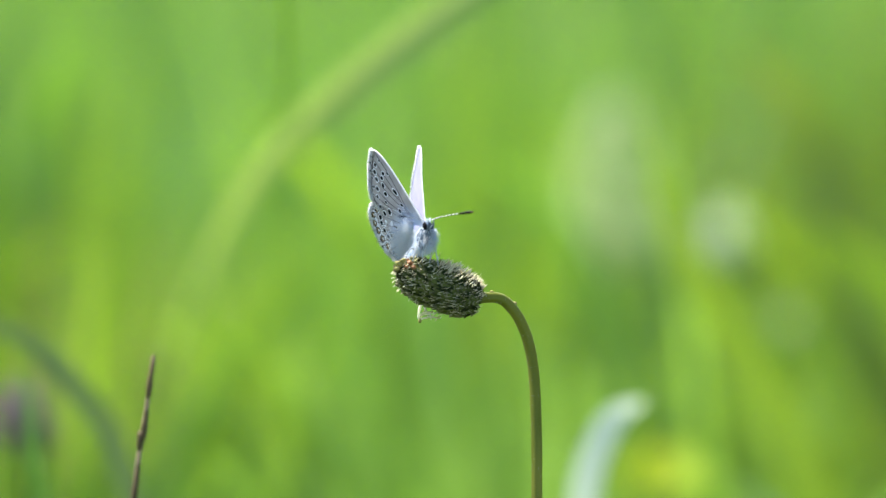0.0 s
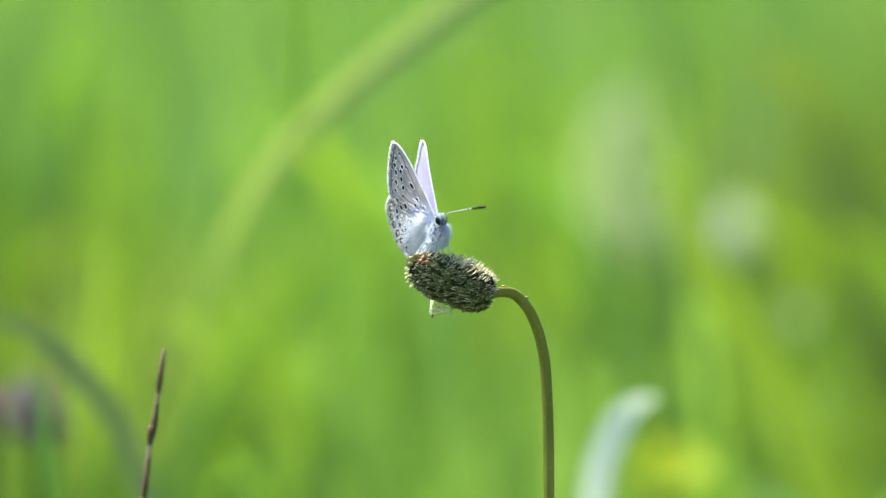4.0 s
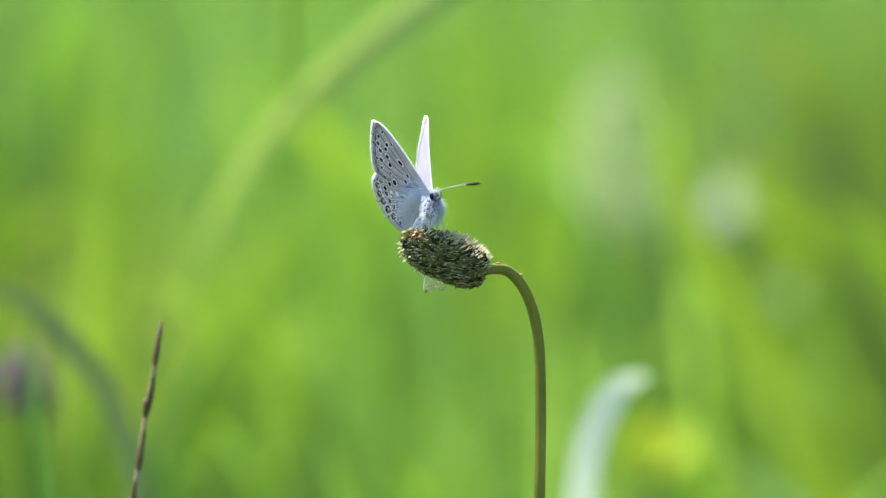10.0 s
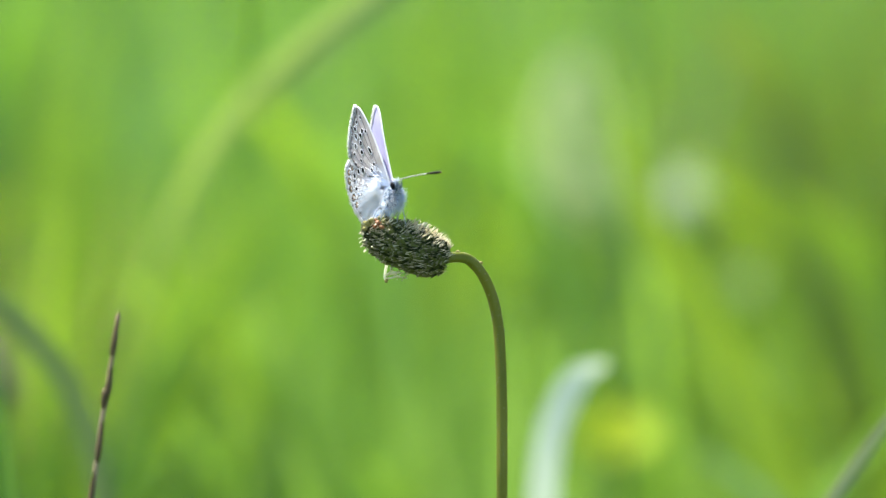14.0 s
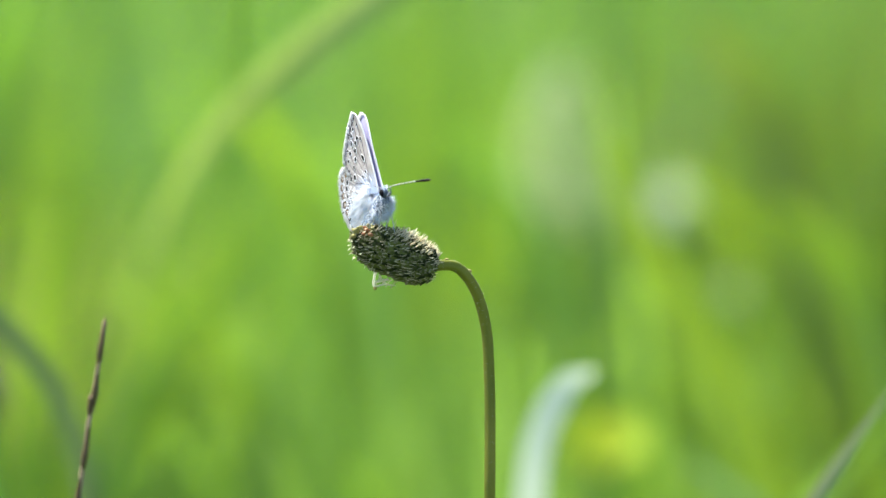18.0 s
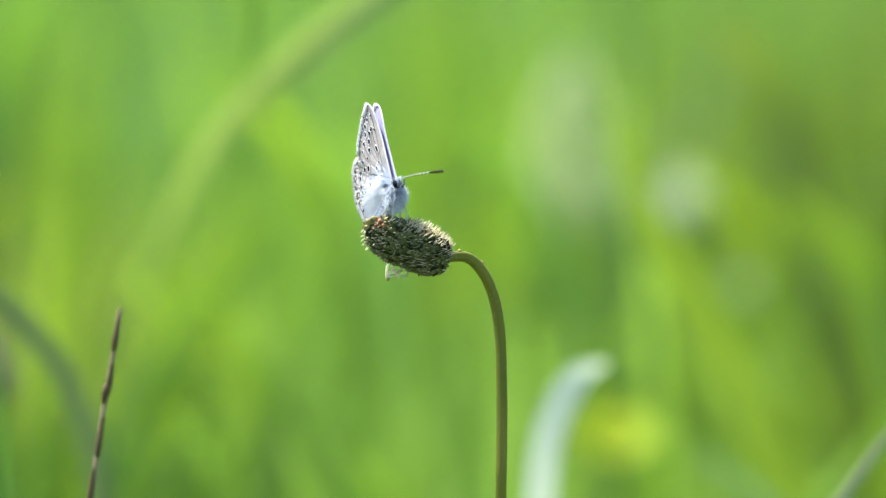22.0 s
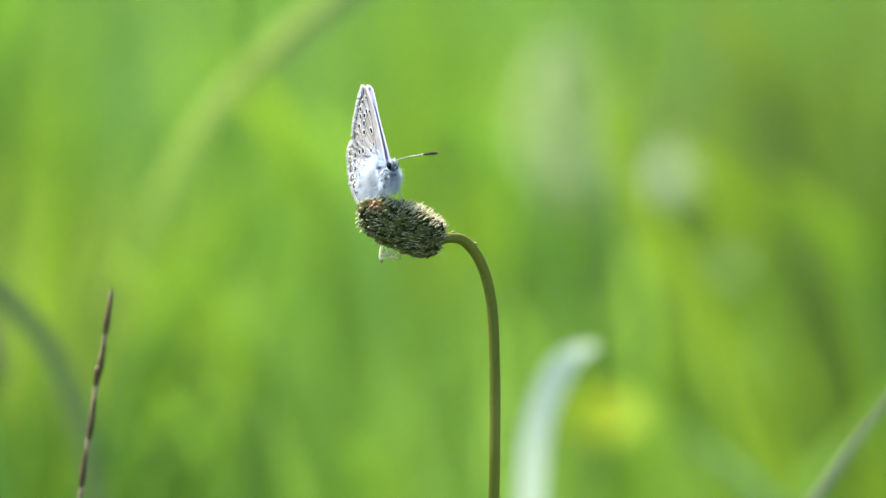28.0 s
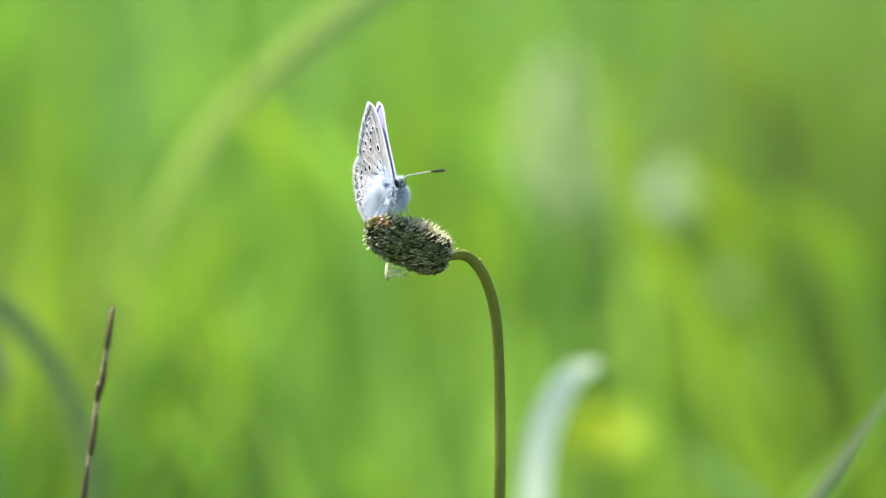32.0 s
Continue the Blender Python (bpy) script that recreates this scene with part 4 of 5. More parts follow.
def wing(parent, name, outline, margin, side, lift, under, label):
    """A wing in the plane of the body's axis and the way up; side -1 is the right one. under: what lies on its underside."""
    ring = curve_through([Vector((u, 0, v)) * MM for u, v in outline] + [Vector((outline[0][0] - 0.3, 0, outline[0][1] - 0.3)) * MM], 90)
    hub = Vector((outline[0][0] - 0.25, 0, outline[0][1] - 0.1)) * MM
    # the skin stops short of the outline, which the fringe fills
    ring = [hub.lerp(p, 1 - 0.05 * min(1.0, max(0.0, (i - margin[0] + 6) / 8))) for i, p in enumerate(ring)]
    thick = 0.00004

    def camber(p):
        q = (p - hub).length / 0.016
        return side * (0.0008 * q * q - 0.0007 * q + lift) + side * 0.00004 * math.sin(p.x * 1300 + p.z * 500) * min(1, q * 2)

    h = Heap()
    steps = 18
    for s_ in (1, -1):
        for i in range(steps + 1):
            for p in ring:
                q = hub.lerp(p, max(0.002, i / steps))
                h.v.append(Vector((q.x, camber(q) + side * s_ * thick, q.z)))
    n = len(ring)
    half = (steps + 1) * n
    for s_ in (0, 1):
        for i in range(steps):
            for k in range(n - 1):
                a = s_ * half + i * n + k
                h.face((a, a + 1, a + 1 + n, a + n) if s_ else (a + n, a + n + 1, a + 1, a), 1 if s_ else 0)
    for k in range(n - 1):
        a = steps * n + k
        h.face((a, a + 1, half + a + 1, half + a), 0)
    w = part(name, h.done(name, [WING_UNDER, WING_UPPER]), parent, label)

    def on(u, v, off=0.00006):
        off += 0.00003
        p = Vector((u, 0, v)) * MM
        return Vector((p.x, camber(p) + side * (thick + off), p.z))

    # white fringe round the outer edge: a scalloped band of scales with fine hairs along it
    g = random.Random(11)
    fr = Heap()
    edge = [p for p in ring[margin[0]:margin[1]]]
    line = curve_through(edge, 4 * len(edge))
    outs = []
    for i in range(len(line)):
        d = (line[min(i + 1, len(line) - 1)] - line[max(i - 1, 0)]).normalized()
        out = Vector((-d.z, 0, d.x))
        outs.append((d, out if out.dot(line[i] - hub) > 0 else -out))
    last = len(line) - 1
    for s_ in (1, -1):
        base = len(fr.v)
        for i, p in enumerate(line):
            fade = min(1.0, i / 10, (last - i) / 10)
            reach = 0.00010 * fade
            for k in (-0.00022 * (0.3 + 0.7 * fade), 0.0, reach):
                q = p + outs[i][1] * k
                fr.v.append(Vector((q.x, camber(q) + s_ * (thick + 0.00002 if k <= 0 else 0.00001), q.z)))
        for i in range(last):
            for k in (0, 1):
                o = base + i * 3 + k
                fr.face((o, o + 1, o + 4, o + 3))
    for i in range(last):
        d, out = outs[i]
        scallop = 0.00082 + 0.00020 * abs(math.sin(i * 0.30))
        for k in range(5):
            q = line[i].lerp(line[i + 1], k / 5) - out * g.uniform(0.0001, 0.0003)
            q = Vector((q.x, camber(q) + g.uniform(-0.00009, 0.00009), q.z))
            fr.hair(q, (out + d * g.uniform(-0.25, 0.25) + Vector((0, g.uniform(-0.35, 0.35), 0))).normalized(), scallop * g.uniform(0.85, 1.15), 0.00017, Vector((0, 0, 0)))
    part("fringe", fr.done("fringe", [FRINGE]), w, "white fringe")
    # pale rim along the front edge
    rim = Heap()
    front = ring[0:margin[0] + 1]
    rim.tube([Vector((p.x, camber(p), p.z)) for p in front], 0.00016 if name == "forewing" else 0.00005, 6)
    part("front_edge", rim.done("front_edge", [FRINGE]), w, "white front edge")
    # veins
    for vein in under["veins"]:
        vn = Heap()
        pts = curve_through([on(*q, 0.00003) for q in vein], 12)
        vn.tube(pts, [0.00003 + 0.00003 * i / 11 for i in range(12)], 5)
        part("vein", vn.done("vein", [WING_VEIN]), w)
    # dark line inside the fringe
    ln = Heap()
    inner = [hub.lerp(p, 0.958) for p in edge]
    pts = [Vector((p.x, camber(p) + side * (thick + 0.00003), p.z)) for p in inner]
    ln.tube(pts, 0.00007, 5)
    part("margin_line", ln.done("margin_line", [SPOT_GREY]), w, "dark line along the edge")
    # spots, each a stack of thin patches of scales
    def disc(sp, u, v, a, b, turn, off, slot):
        base = len(sp.v)
        sp.v.append(on(u, v, off))
        for k in range(14):
            t = 2 * math.pi * k / 14
            wob = 1 + 0.12 * noise.noise(Vector((u * 3 + math.cos(t), v * 3 + math.sin(t), slot)))
            x, y = a * math.cos(t) * wob, b * math.sin(t) * wob
            sp.v.append(on(u + x * math.cos(turn) - y * math.sin(turn), v + x * math.sin(turn) + y * math.cos(turn), off))
        for k in range(14):
            sp.face((base, base + 1 + k, base + 1 + (k + 1) % 14), slot)

    for u, v, a, b, turn, kind in under["spots"]:
        a, b = a * 1.30, b * 1.30
        sp = Heap()
        if kind == "ring":
            disc(sp, u, v, a * 1.75, b * 1.75, turn, 0.00006, 0)
            disc(sp, u, v, a * 1.22, b * 1.26, turn, 0.00009, 1)
        elif kind == "grey":
            disc(sp, u, v, a * 1.8, b * 1.8, turn, 0.00006, 0)
            disc(sp, u, v, a * 1.2, b * 1.2, turn, 0.00009, 2)
        elif kind == "white":
            disc(sp, u, v, a, b, turn, 0.00007, 0)
        else:
            disc(sp, u, v, a * 1.7, b * 1.7, turn, 0.00006, 0)
            disc(sp, u, v, a * 1.22, b * 1.22, turn, 0.00009, 2)
            disc(sp, u + 0.06, v - 0.03, a * 0.82, b * 0.86, turn, 0.00012, 3)
            disc(sp, u - 0.32, v + 0.14, a * 0.46, b * 0.46, turn, 0.00015, 1)
            disc(sp, u + 0.30, v - 0.12, a * 0.34, b * 0.40, turn, 0.00015, 0)
        part("spot", sp.done("spot", [SPOT_WHITE, SPOT_BLACK, SPOT_GREY, SPOT_ORANGE]), w, {"ring": "black spot ringed with white", "grey": "dark grey spot", "white": "white mark", "eye": "orange and black eyespot"}[kind])
    # blue dust of scales and soft hairs near the root
    du = Heap()
    for i in range(under["hairs"]):
        s = g.random() ** 1.4
        u0 = under["fur"][0] + (under["fur"][2] - under["fur"][0]) * s + g.gauss(0, 0.8) * (0.4 + s)
        v0 = under["fur"][1] + (under["fur"][3] - under["fur"][1]) * s + g.gauss(0, 1.25) * (0.5 + s)
        if v0 < -2.6 or u0 < -8.4 or (v0 < -1.2 and u0 < -6.5):
            continue
        p = on(u0, v0, 0.0)
        d = Vector((u0 - hub.x * 1000 - 0.01, 0, v0 - hub.z * 1000)).normalized()
        d = (d + Vector((0, side * g.uniform(0.05, 0.34), 0)) + way(g) * 0.2).normalized()
        du.hair(p, d, g.uniform(0.0006, 0.0017), 0.00005, way(g) * 0.25, 0 if g.random() < 0.2 else 1)
    part("root_hairs", du.done("root_hairs", [FUR_BLUE, FUR_WHITE]), w, "pale blue hairs")
    return w


def butterfly():
    # forward (head) and up of the insect, seen from the front and to its right
    fwd = RIGHT * 0.353 + RISE * 0.539 + NEAR * 0.765
    top = RIGHT * -0.226 + RISE * 0.842 + NEAR * -0.489
    left = top.cross(fwd)
    hinge = near(-12.9, 11.0, -1.5)
    m = Matrix((fwd, left, top)).transposed().to_4x4()
    m.translation = hinge
    ob = thing("butterfly", m, "small blue butterfly with spotted wings perched on the plantain head", "butterfly")

    def at(f, l, u):
        return Vector((f, l, u)) * MM

    g = random.Random(21)
    spots_fore = [(2.53, 7.27, 0.22, 0.46, 0.3, "ring"), (-0.27, 8.79, 0.25, 0.28, 0.3, "ring"), (0.54, 10.19, 0.25, 0.28, 0, "ring"), (1.46, 11.22, 0.25, 0.25, 0, "ring"), (2.47, 11.49, 0.24, 0.24, 0, "ring"),
                  (3.52, 10.74, 0.17, 0.2, 0, "ring"), (-1.41, 7.74, 0.15, 0.2, 0, "ring"), (2.06, 4.6, 0.18, 0.24, 0, "ring"), (0.73, 4.29, 0.18, 0.26, 0, "ring"),
                  (-1.43, 10.82, 0.24, 0.28, 0, "grey"), (-0.06, 12.01, 0.28, 0.30, 0, "grey"), (0.75, 13.16, 0.26, 0.28, 0, "grey"), (1.98, 13.83, 0.22, 0.24, 0, "grey"), (3.51, 13.68, 0.16, 0.2, 0, "grey"), (-2.6, 9.9, 0.2, 0.24, 0, "grey"),
                  (-2.07, 11.79, 0.16, 0.18, 0, "grey"), (-0.91, 13.04, 0.16, 0.18, 0, "grey"), (-0.12, 13.99, 0.15, 0.16, 0, "grey"), (1.16, 14.94, 0.14, 0.14, 0, "grey"), (2.6, 15.2, 0.12, 0.12, 0, "grey"), (-3.3, 10.9, 0.14, 0.16, 0, "grey")]
    spots_hind = [(-2.0, 5.98, 0.3, 0.34, 0, 'ring'), (-3.57, 6.76, 0.26, 0.3, 0, 'ring'), (-5.26, 7.06, 0.26, 0.28, 0, 'ring'), (-5.83, 6.17, 0.26, 0.28, 0, 'ring'), (-6.2, 4.8, 0.26, 0.28, 0, 'ring'), (-6.2, 3.43, 0.26, 0.28, 0, 'ring'), (-3.57, 8.33, 0.22, 0.24, 0, 'ring'), (-7.43, 0.59, 0.24, 0.24, 0, 'ring'), (-5.83, 1.57, 0.24, 0.24, 0, 'ring'), (-3.38, 4.31, 0.42, 0.34, 0.5, 'white'), (-5.08, 8.62, 0.36, 0.36, 0, 'eye'), (-6.67, 8.62, 0.42, 0.4, 0, 'eye'), (-7.61, 7.45, 0.46, 0.44, 0, 'eye'), (-7.99, 5.98, 0.48, 0.46, 0, 'eye'), (-8.18, 4.21, 0.5, 0.46, 0, 'eye'), (-7.9, 2.45, 0.44, 0.42, 0, 'eye'), (-4.5, 5.6, 0.22, 0.34, 0.7, "white"), (-5.3, 5.2, 0.2, 0.32, 0.9, "white"), (-7.0, 6.6, 0.2, 0.34, 1.0, "white"), (-7.2, 5.3, 0.2, 0.34, 1.3, "white"), (-7.2, 4.0, 0.2, 0.34, 1.5, "white"), (-6.6, 7.6, 0.2, 0.32, 0.6, "white"), (-5.1, 2.9, 0.2, 0.24, 0, "ring"), (-2.6, 3.0, 0.18, 0.22, 0, "ring"), (-4.6, 9.4, 0.16, 0.18, 0, "grey"), (-9.2, 3.2, 0.16, 0.18, 0, "grey")]
    veins_fore = [[(2.3, 0.5), (3.0, 5.0), (3.6, 10.0), (3.9, 15.4)], [(2.0, 0.6), (2.4, 5.0), (2.4, 11.0), (2.4, 16.2)], [(2.2, 5.0), (1.2, 10.0), (0.9, 15.8)], [(1.8, 4.0), (0.4, 8.0), (-0.5, 15.0)],
                  [(1.5, 3.0), (-0.8, 7.2), (-2.3, 13.9)], [(1.4, 2.4), (-1.6, 6.9), (-3.8, 12.5)], [(1.2, 1.6), (-2.2, 6.3), (-4.7, 11.2)]]
    veins_hind = [[(1.5, 0.4), (-1.5, 5.5), (-5.2, 10.2)], [(1.2, 0.2), (-2.8, 4.8), (-7.4, 10.5)], [(1.2, 0.1), (-3.5, 3.8), (-9.0, 9.3)], [(1.0, 0.0), (-4.0, 2.8), (-9.9, 7.4)], [(1.0, -0.2), (-4.5, 1.8), (-10.3, 5.0)], [(0.8, -0.4), (-5.0, 0.6), (-10.0, 2.4)]]
    fore_under = dict(spots=spots_fore, veins=veins_fore, hairs=240, fur=(2.0, 0.0, 1.4, 3.2))
    hind_under = dict(spots=spots_hind, veins=veins_hind, hairs=5200, fur=(1.4, -0.2, -6.2, 0.2))
    wings = []
    for side, name in ((-1, "right"), (1, "left")):
        pair = [wing(ob, "forewing", FORE, (36, 76), side, -0.00012, fore_under, "grey spotted underside, violet-blue upperside, white fringe"),
                wing(ob, "hindwing", HIND, (26, 74), side, 0.00012, hind_under, "grey underside with orange and black eyespots, violet-blue upperside")]
        wings.append(pair)

    # body: thorax, abdomen, head
    thorax = part("thorax", Heap().ball(at(3.7, 0.45, -3.5), (0.0026, 0.00135, 0.0020), 20, 14, lump=0.1).done("thorax", [BODY]), ob)
    fur = Heap()
    for i in range(3200):
        d = way(g)
        if d.y < -0.3 and g.random() < 0.6:
            continue
        p = at(3.7, 0.45, -3.6) + Vector((d.x * 0.0026, d.y * 0.00135, d.z * 0.0020))
        nrm = Vector((d.x / 2.6, d.y / 1.35, d.z / 2.0)).normalized()
        k = (nrm * 0.75 + Vector((0.15, 0, -0.45)) + way(g) * 0.35).normalized()
        fur.hair(p, k, g.uniform(0.0006, 0.0016) * (0.6 if d.z > 0.2 and d.x > 0 else 1), 0.00004, way(g) * 0.35 + Vector((0, 0, -0.3)), 0 if g.random() < 0.3 else 1)
    part("thorax_fur", fur.done("thorax_fur", [FUR_BLUE, FUR_WHITE]), thorax, "pale blue fur")
    ab_pts = curve_through([at(1.0, 0.5, -3.7), at(-1.8, 0.6, -3.4), at(-4.4, 0.7, -2.9), at(-6.6, 0.8, -2.2)], 16)
    ab_r = [0.0009 * math.sin(math.pi * (0.25 + 0.68 * i / 15)) * (1 + 0.06 * math.sin(i * 2.6)) for i in range(16)]
    abdomen = part("abdomen", Heap().tube(ab_pts, ab_r, 14).done("abdomen", [FUR_BLUE]), ob, "slender blue-grey abdomen")
    af = Heap()
    for i in range(1900):
        k = g.randrange(0, 15)
        d = way(g)
        d.x = 0
        d.normalize()
        af.hair(ab_pts[k] + d * ab_r[k], (d * 0.6 + Vector((-0.6, 0, -0.2)) + way(g) * 0.3).normalized(), g.uniform(0.0005, 0.0012), 0.00005, way(g) * 0.2, 0 if g.random() < 0.3 else 1)
    part("abdomen_fur", af.done("abdomen_fur", [FUR_BLUE, FUR_WHITE]), abdomen, "pale blue fur")
    hc = (6.6, 0, -3.0)
    head = part("head", Heap().ball(at(*hc), (0.0008, 0.00078, 0.0009), 16, 12).done("head", [BODY]), ob)
    for s in (-1, 1):
        e = part("eye", Heap().ball(at(hc[0] + (0.25 if s < 0 else 0.0), hc[1] + (0.62 if s > 0 else -0.72), hc[2] - 0.1), (0.00048, 0.00042, 0.00074) if s < 0 else (0.0004, 0.0003, 0.0006), 16, 12).done("eye", [EYE_BLACK]), head, "black oval eye")
        # palps in front of the face
        pl = curve_through([at(hc[0] + 0.5, s * 0.4, hc[2] - 0.8), at(hc[0] + 1.3, s * 0.45, hc[2] - 0.7), at(hc[0] + 1.8, s * 0.45, hc[2] + 0.1)], 8)
        part("palp", Heap().tube(pl, [0.00016, 0.0002, 0.0002, 0.00018, 0.00016, 0.00013, 0.0001, 0.00005], 8).done("palp", [BODY]), head, "bluish grey palp")
    hf = Heap()
    for i in range(420):
        d = way(g)
        if abs(d.y) > 0.45:
            continue
        hf.hair(at(*hc) + d * 0.00092, (d + Vector((0.3, 0, 0.1)) + way(g) * 0.3).normalized(), g.uniform(0.0004, 0.0009), 0.00006, way(g) * 0.3, g.choice((0, 1, 1, 1, 2)))
    part("head_fur", hf.done("head_fur", [FUR_BLUE, FUR_WHITE, SPOT_GREY]), head, "bluish white fur")

    # antennae, ringed black and white, with dark clubs
    inv = m.inverted()
    root = at(hc[0] + 0.2, 0.35, hc[2] + 0.9)
    tips = ([root, inv @ near(-8.2, 13.5, 5.0), inv @ near(-5.2, 14.1, 7.0), inv @ near(-1.9, 14.5, 9.0)],
            [at(hc[0] + 0.2, -0.35, hc[2] + 0.9), inv @ near(-11.8, 13.3, 5.6), inv @ near(-13.2, 13.5, 8.0), inv @ near(-14.9, 13.6, 10.6)])
    for ctrl, fine in zip(tips, (1.0, 0.55)):
        pts = curve_through(ctrl, 46)
        rr = [fine * q for q in [0.00010 + (0.00017 * math.sin(math.pi * min(1, max(0, (i - 33) / 13.5))) ** 0.8 if i > 33 else 0) for i in range(46)]]
        part("antenna", Heap().tube(pts, rr, 8, slot=lambda i: 2 if i >= 44 else 1 if (i >= 33 or i % 3 == 0) else 0).done("antenna", [FEELER_WHITE, FEELER_BLACK, FEELER_TIP]), ob, "antenna ringed black and white with a dark club")
    # six legs down to the flower head
    for (f, l, u), knee, foot_ in (((4.2, -1.0, -4.4), (-10.6, 8.2, 4.6), (-10.9, 5.6, 4.0)), ((4.4, 1.0, -4.6), (-8.6, 8.0, 3.6), (-8.0, 5.0, 3.5)),
                                   ((3.0, -1.2, -4.8), (-11.8, 8.0, 4.4), (-12.6, 5.9, 3.8)), ((3.2, 1.2, -4.8), (-9.4, 7.6, 2.0), (-9.6, 5.6, 1.6)),
                                   ((1.6, -1.2, -4.6), (-13.0, 8.0, 3.0), (-13.8, 6.4, 2.6)), ((1.8, 1.2, -4.6), (-11.6, 8.0, 0.0), (-11.6, 6.6, 0.4))):
        a, b, c = at(f, l, u), inv @ near(*knee), inv @ near(*foot_)
        pts = curve_through([a, b, c], 12)
        part("leg", Heap().tube(pts, [0.00016 - 0.000008 * i for i in range(12)], 7).done("leg", [LEG_PALE]), ob, "pale hairy leg")
    return ob, wings


insect, wing_pairs = butterfly()


# ---- what moves ----
WING_ROWS = [
    (0, 18.6, -16.3), (0.5, 18.2, -16.3), (1, 18.8, -16.5), (1.5, 17.6, -15.6), (2, 15.2, -13.7), (2.5, 13.6, -12.5), (3, 12.5, -11.6), (3.5, 10.7, -10.0),
    (5.5, 18.5, -15.9), (6, 19.9, -16.4), (6.5, 20.6, -15.6), (7, 20.6, -16.4), (7.5, 22.2, -17.8), (8, 24.2, -17.0), (8.5, 23.9, -17.9), (9, 23.8, -17.5),
    (9.5, 22.6, -16.6), (10, 22.8, -15.5), (10.5, 23.4, -15.6), (11, 22.9, -17.2), (11.5, 20.6, -18.4), (12, 19.4, -18.7), (12.5, 18.0, -17.1), (13, 13.5, -14.0),
    (13.5, 8.8, -10.8), (14, 6.5, -9.7), (14.5, 5.9, -9.6), (16.5, 2.1, -8.4), (17, 1.7, -7.8), (17.5, 1.5, -7.1), (18, 0.8, -7.2), (18.5, 1.0, -6.9),
    (19, 1.1, -6.9), (19.5, 1.1, -7.3), (20, 1.2, -7.3), (20.5, 1.5, -6.9), (21, 1.1, -6.9), (21.5, 0.6, -7.3), (22, 0.5, -7.4), (22.5, 0.6, -7.4),
    (23, 0.4, -7.4), (23.5, 0.0, -7.5), (24, -0.3, -7.7), (24.5, -0.9, -7.1), (25, -0.7, -6.7), (25.5, -0.4, -6.4), (27.5, -1.5, -6.8), (28, -1.2, -6.9),
    (28.5, -1.0, -7.3), (29, -0.8, -7.6), (29.5, -1.5, -8.4), (30, -1.6, -8.9), (30.5, -1.3, -8.7), (31, -1.4, -9.2), (31.5, -0.8, -9.9), (32, -1.0, -9.7),
]
STALK_ROWS = [
    (0, 0.07), (1, -0.02), (2, 0.11), (3, 0.06), (3.5, 0.01), (5.5, -0.09), (6, -0.17), (7, -0.05),
    (8, 0.14), (9, -0.15), (10, 0.16), (11, 0.07), (12, -0.10), (13, 0.10), (14, 0.02), (14.5, 0.01),
    (16.5, 0.03), (17, -0.02), (18, -0.04), (19, 0.02), (20, -0.07), (21, 0.06), (22, 0.05), (23, -0.14),
    (24, 0.10), (25, 0.06), (25.5, 0.01), (27.5, 0.03), (28, -0.01), (29, -0.01), (30, 0.04), (31, -0.17),
    (32, -0.18),
]
BLADE_ROWS = [(0, 2.23), (6, 1.74), (9, 1.98), (10, 1.98), (11, 0.72), (11.5, -0.25), (12, 0.94), (12.5, 0.47), (13, 0.05), (13.5, 0.57), (14.5, 1.09), (16.5, 0.17), (17, 0.49), (18, 0.54), (19, 2.28), (20, 0.96), (21, 1.96), (22, 1.29), (23, 0.49), (24, 1.58), (25, 0.96), (26.5, 1.16), (28, 1.09), (29.5, 1.43), (31, 1.83), (32, 0.47)]

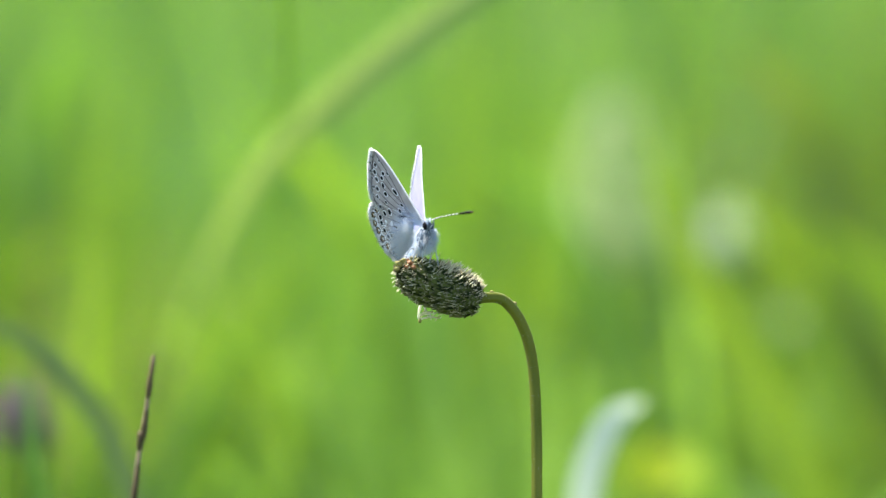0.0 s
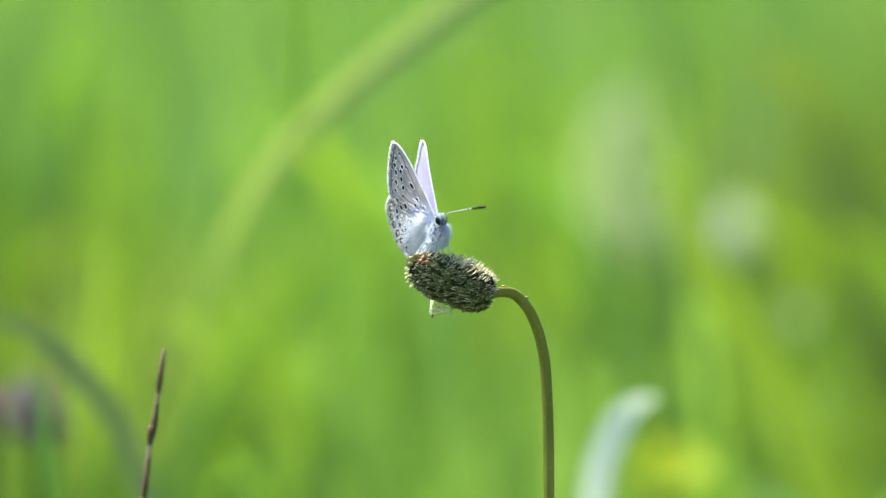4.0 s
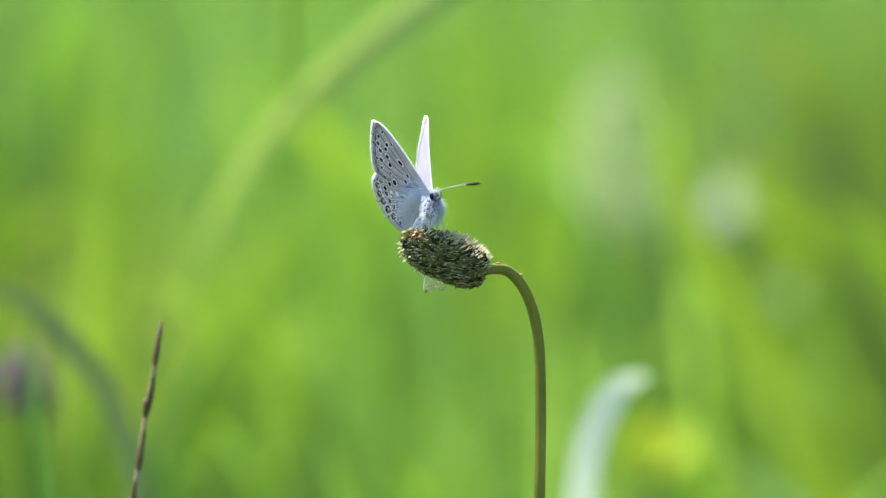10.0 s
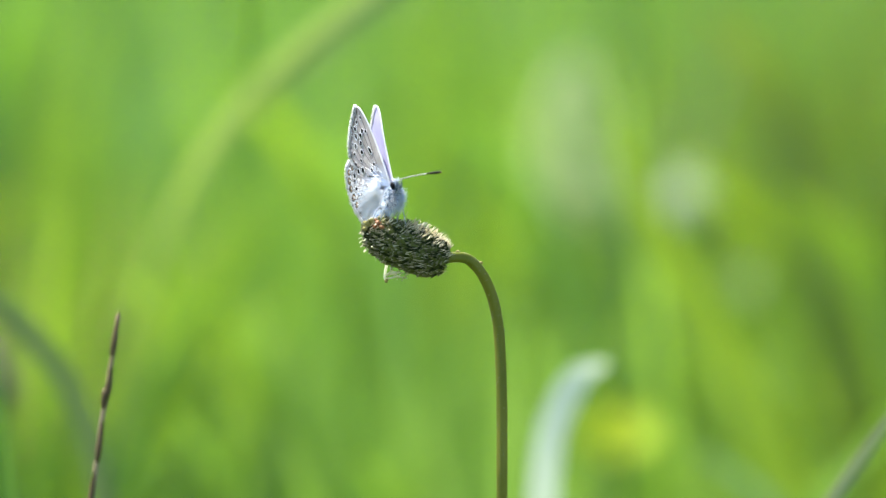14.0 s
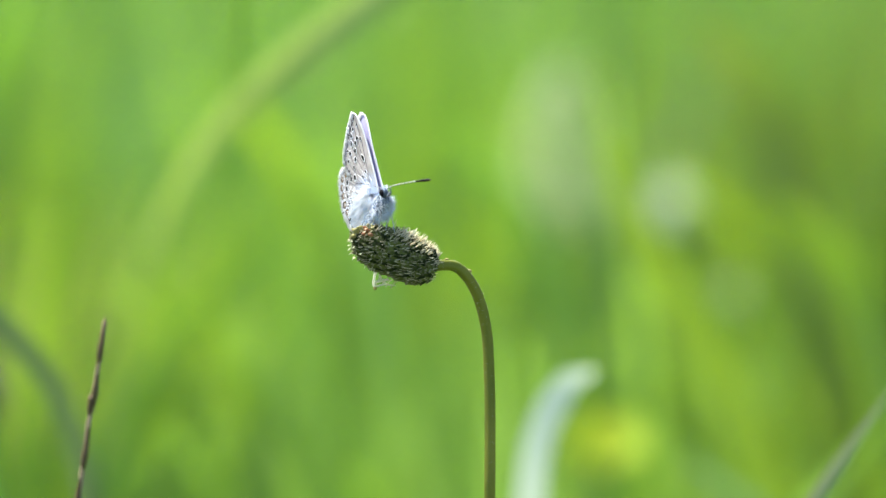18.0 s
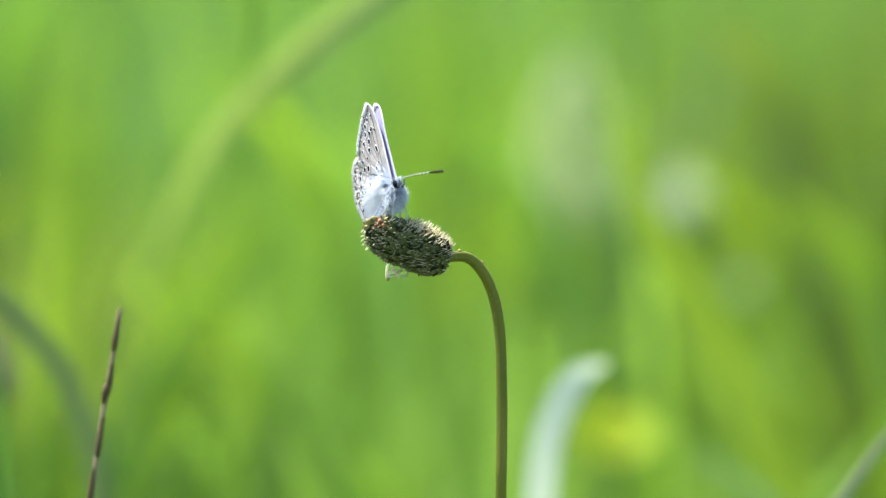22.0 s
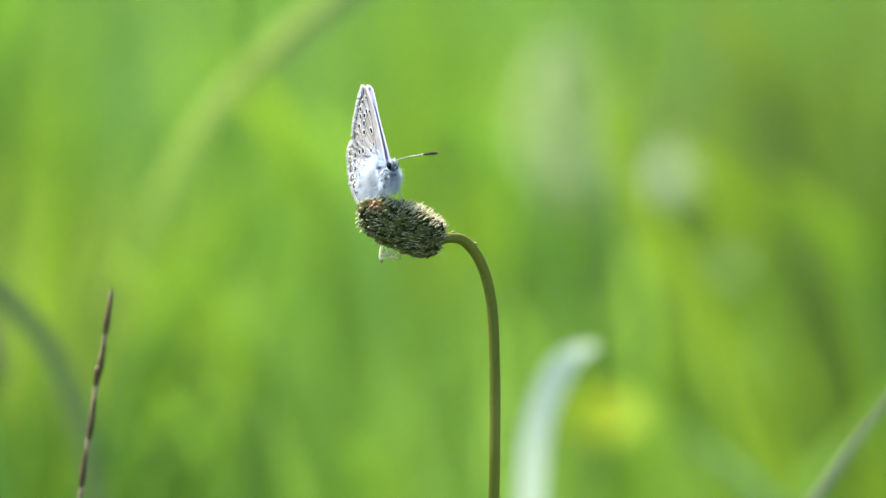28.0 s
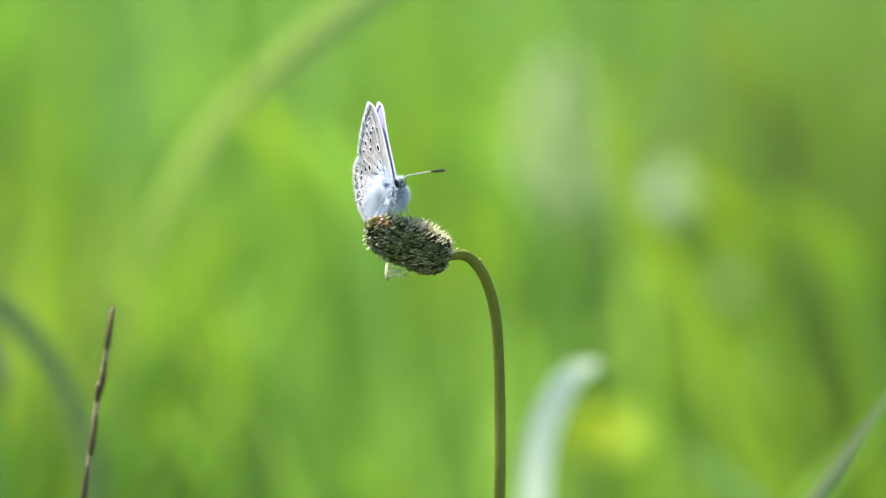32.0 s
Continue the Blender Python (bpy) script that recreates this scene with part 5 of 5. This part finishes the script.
# the plant twists in the wind, and the butterfly with it
TWIST_ROWS = [
    (0, 0.0), (0.5, 1.7), (1, 2.4), (1.5, 1.9), (2, 0.9), (2.5, 0.7), (3, 1.7), (3.5, 2.6), (5.5, 1.6), (6, 4.3), (6.5, 4.7), (7, 2.2),
    (7.5, -0.5), (8, -0.6), (8.5, 1.5), (9, 2.6), (9.5, 1.2), (10, -0.6), (10.5, -0.8), (11, 0.9), (11.5, 2.6), (12, 2.5), (12.5, 1.0), (13, 0.5),
    (13.5, 1.4), (14, 2.6), (14.5, 3.4), (16.5, 1.8), (17, 2.4), (17.5, 2.6), (18, 2.2), (18.5, 2.1), (19, 2.1), (19.5, 2.4), (20, 3.5), (20.5, 3.6),
    (21, 2.3), (21.5, 1.5), (22, 2.4), (22.5, 4.0), (23, 4.4), (23.5, 2.8), (24, 1.2), (24.5, 1.3), (25, 2.2), (25.5, 3.8), (27.5, 3.2), (28, 4.2),
    (28.5, 4.5), (29, 3.6), (29.5, 3.1), (30, 4.0), (30.5, 5.5), (31, 6.6), (31.5, 7.2), (32, 7.3),
]


def motions():
    (fore_r, hind_r), (fore_l, hind_l) = wing_pairs
    walk(fore_r, [(t, pose(0, -0.00035, 0, a * 0.995)) for t, a, b in WING_ROWS])
    walk(hind_r, [(t, pose(0, -0.00035, 0, a * 0.995 - 1.2)) for t, a, b in WING_ROWS])
    for w in (fore_l, hind_l):
        # the left wings turn on their long axis as they open
        walk(w, [(t, pose(0, 0.001 + 0.0006 * (-b - 7.5) / 9, 0, b + 6.8, 0, -8 * math.sqrt(max(0.0, -b - 7.5) / 9))) for t, a, b in WING_ROWS])
    pivot = Matrix.Translation(near(-8, 3, 0))
    for ob, share in ((plant, 1.0), (insect, 0.1)):
        rest = ob.matrix_basis.copy()
        walk(ob, [(t, pivot @ Matrix.Rotation(radians(share * a), 4, "Z") @ pivot.inverted() @ rest) for t, a in TWIST_ROWS])
    for ob, rows in ((stalk, STALK_ROWS), (swaying_blade, BLADE_ROWS)):
        x, y, z = ob.location
        walk(ob, [(t, pose(x, y, z, 0, a, 0)) for t, a in rows])


motions()
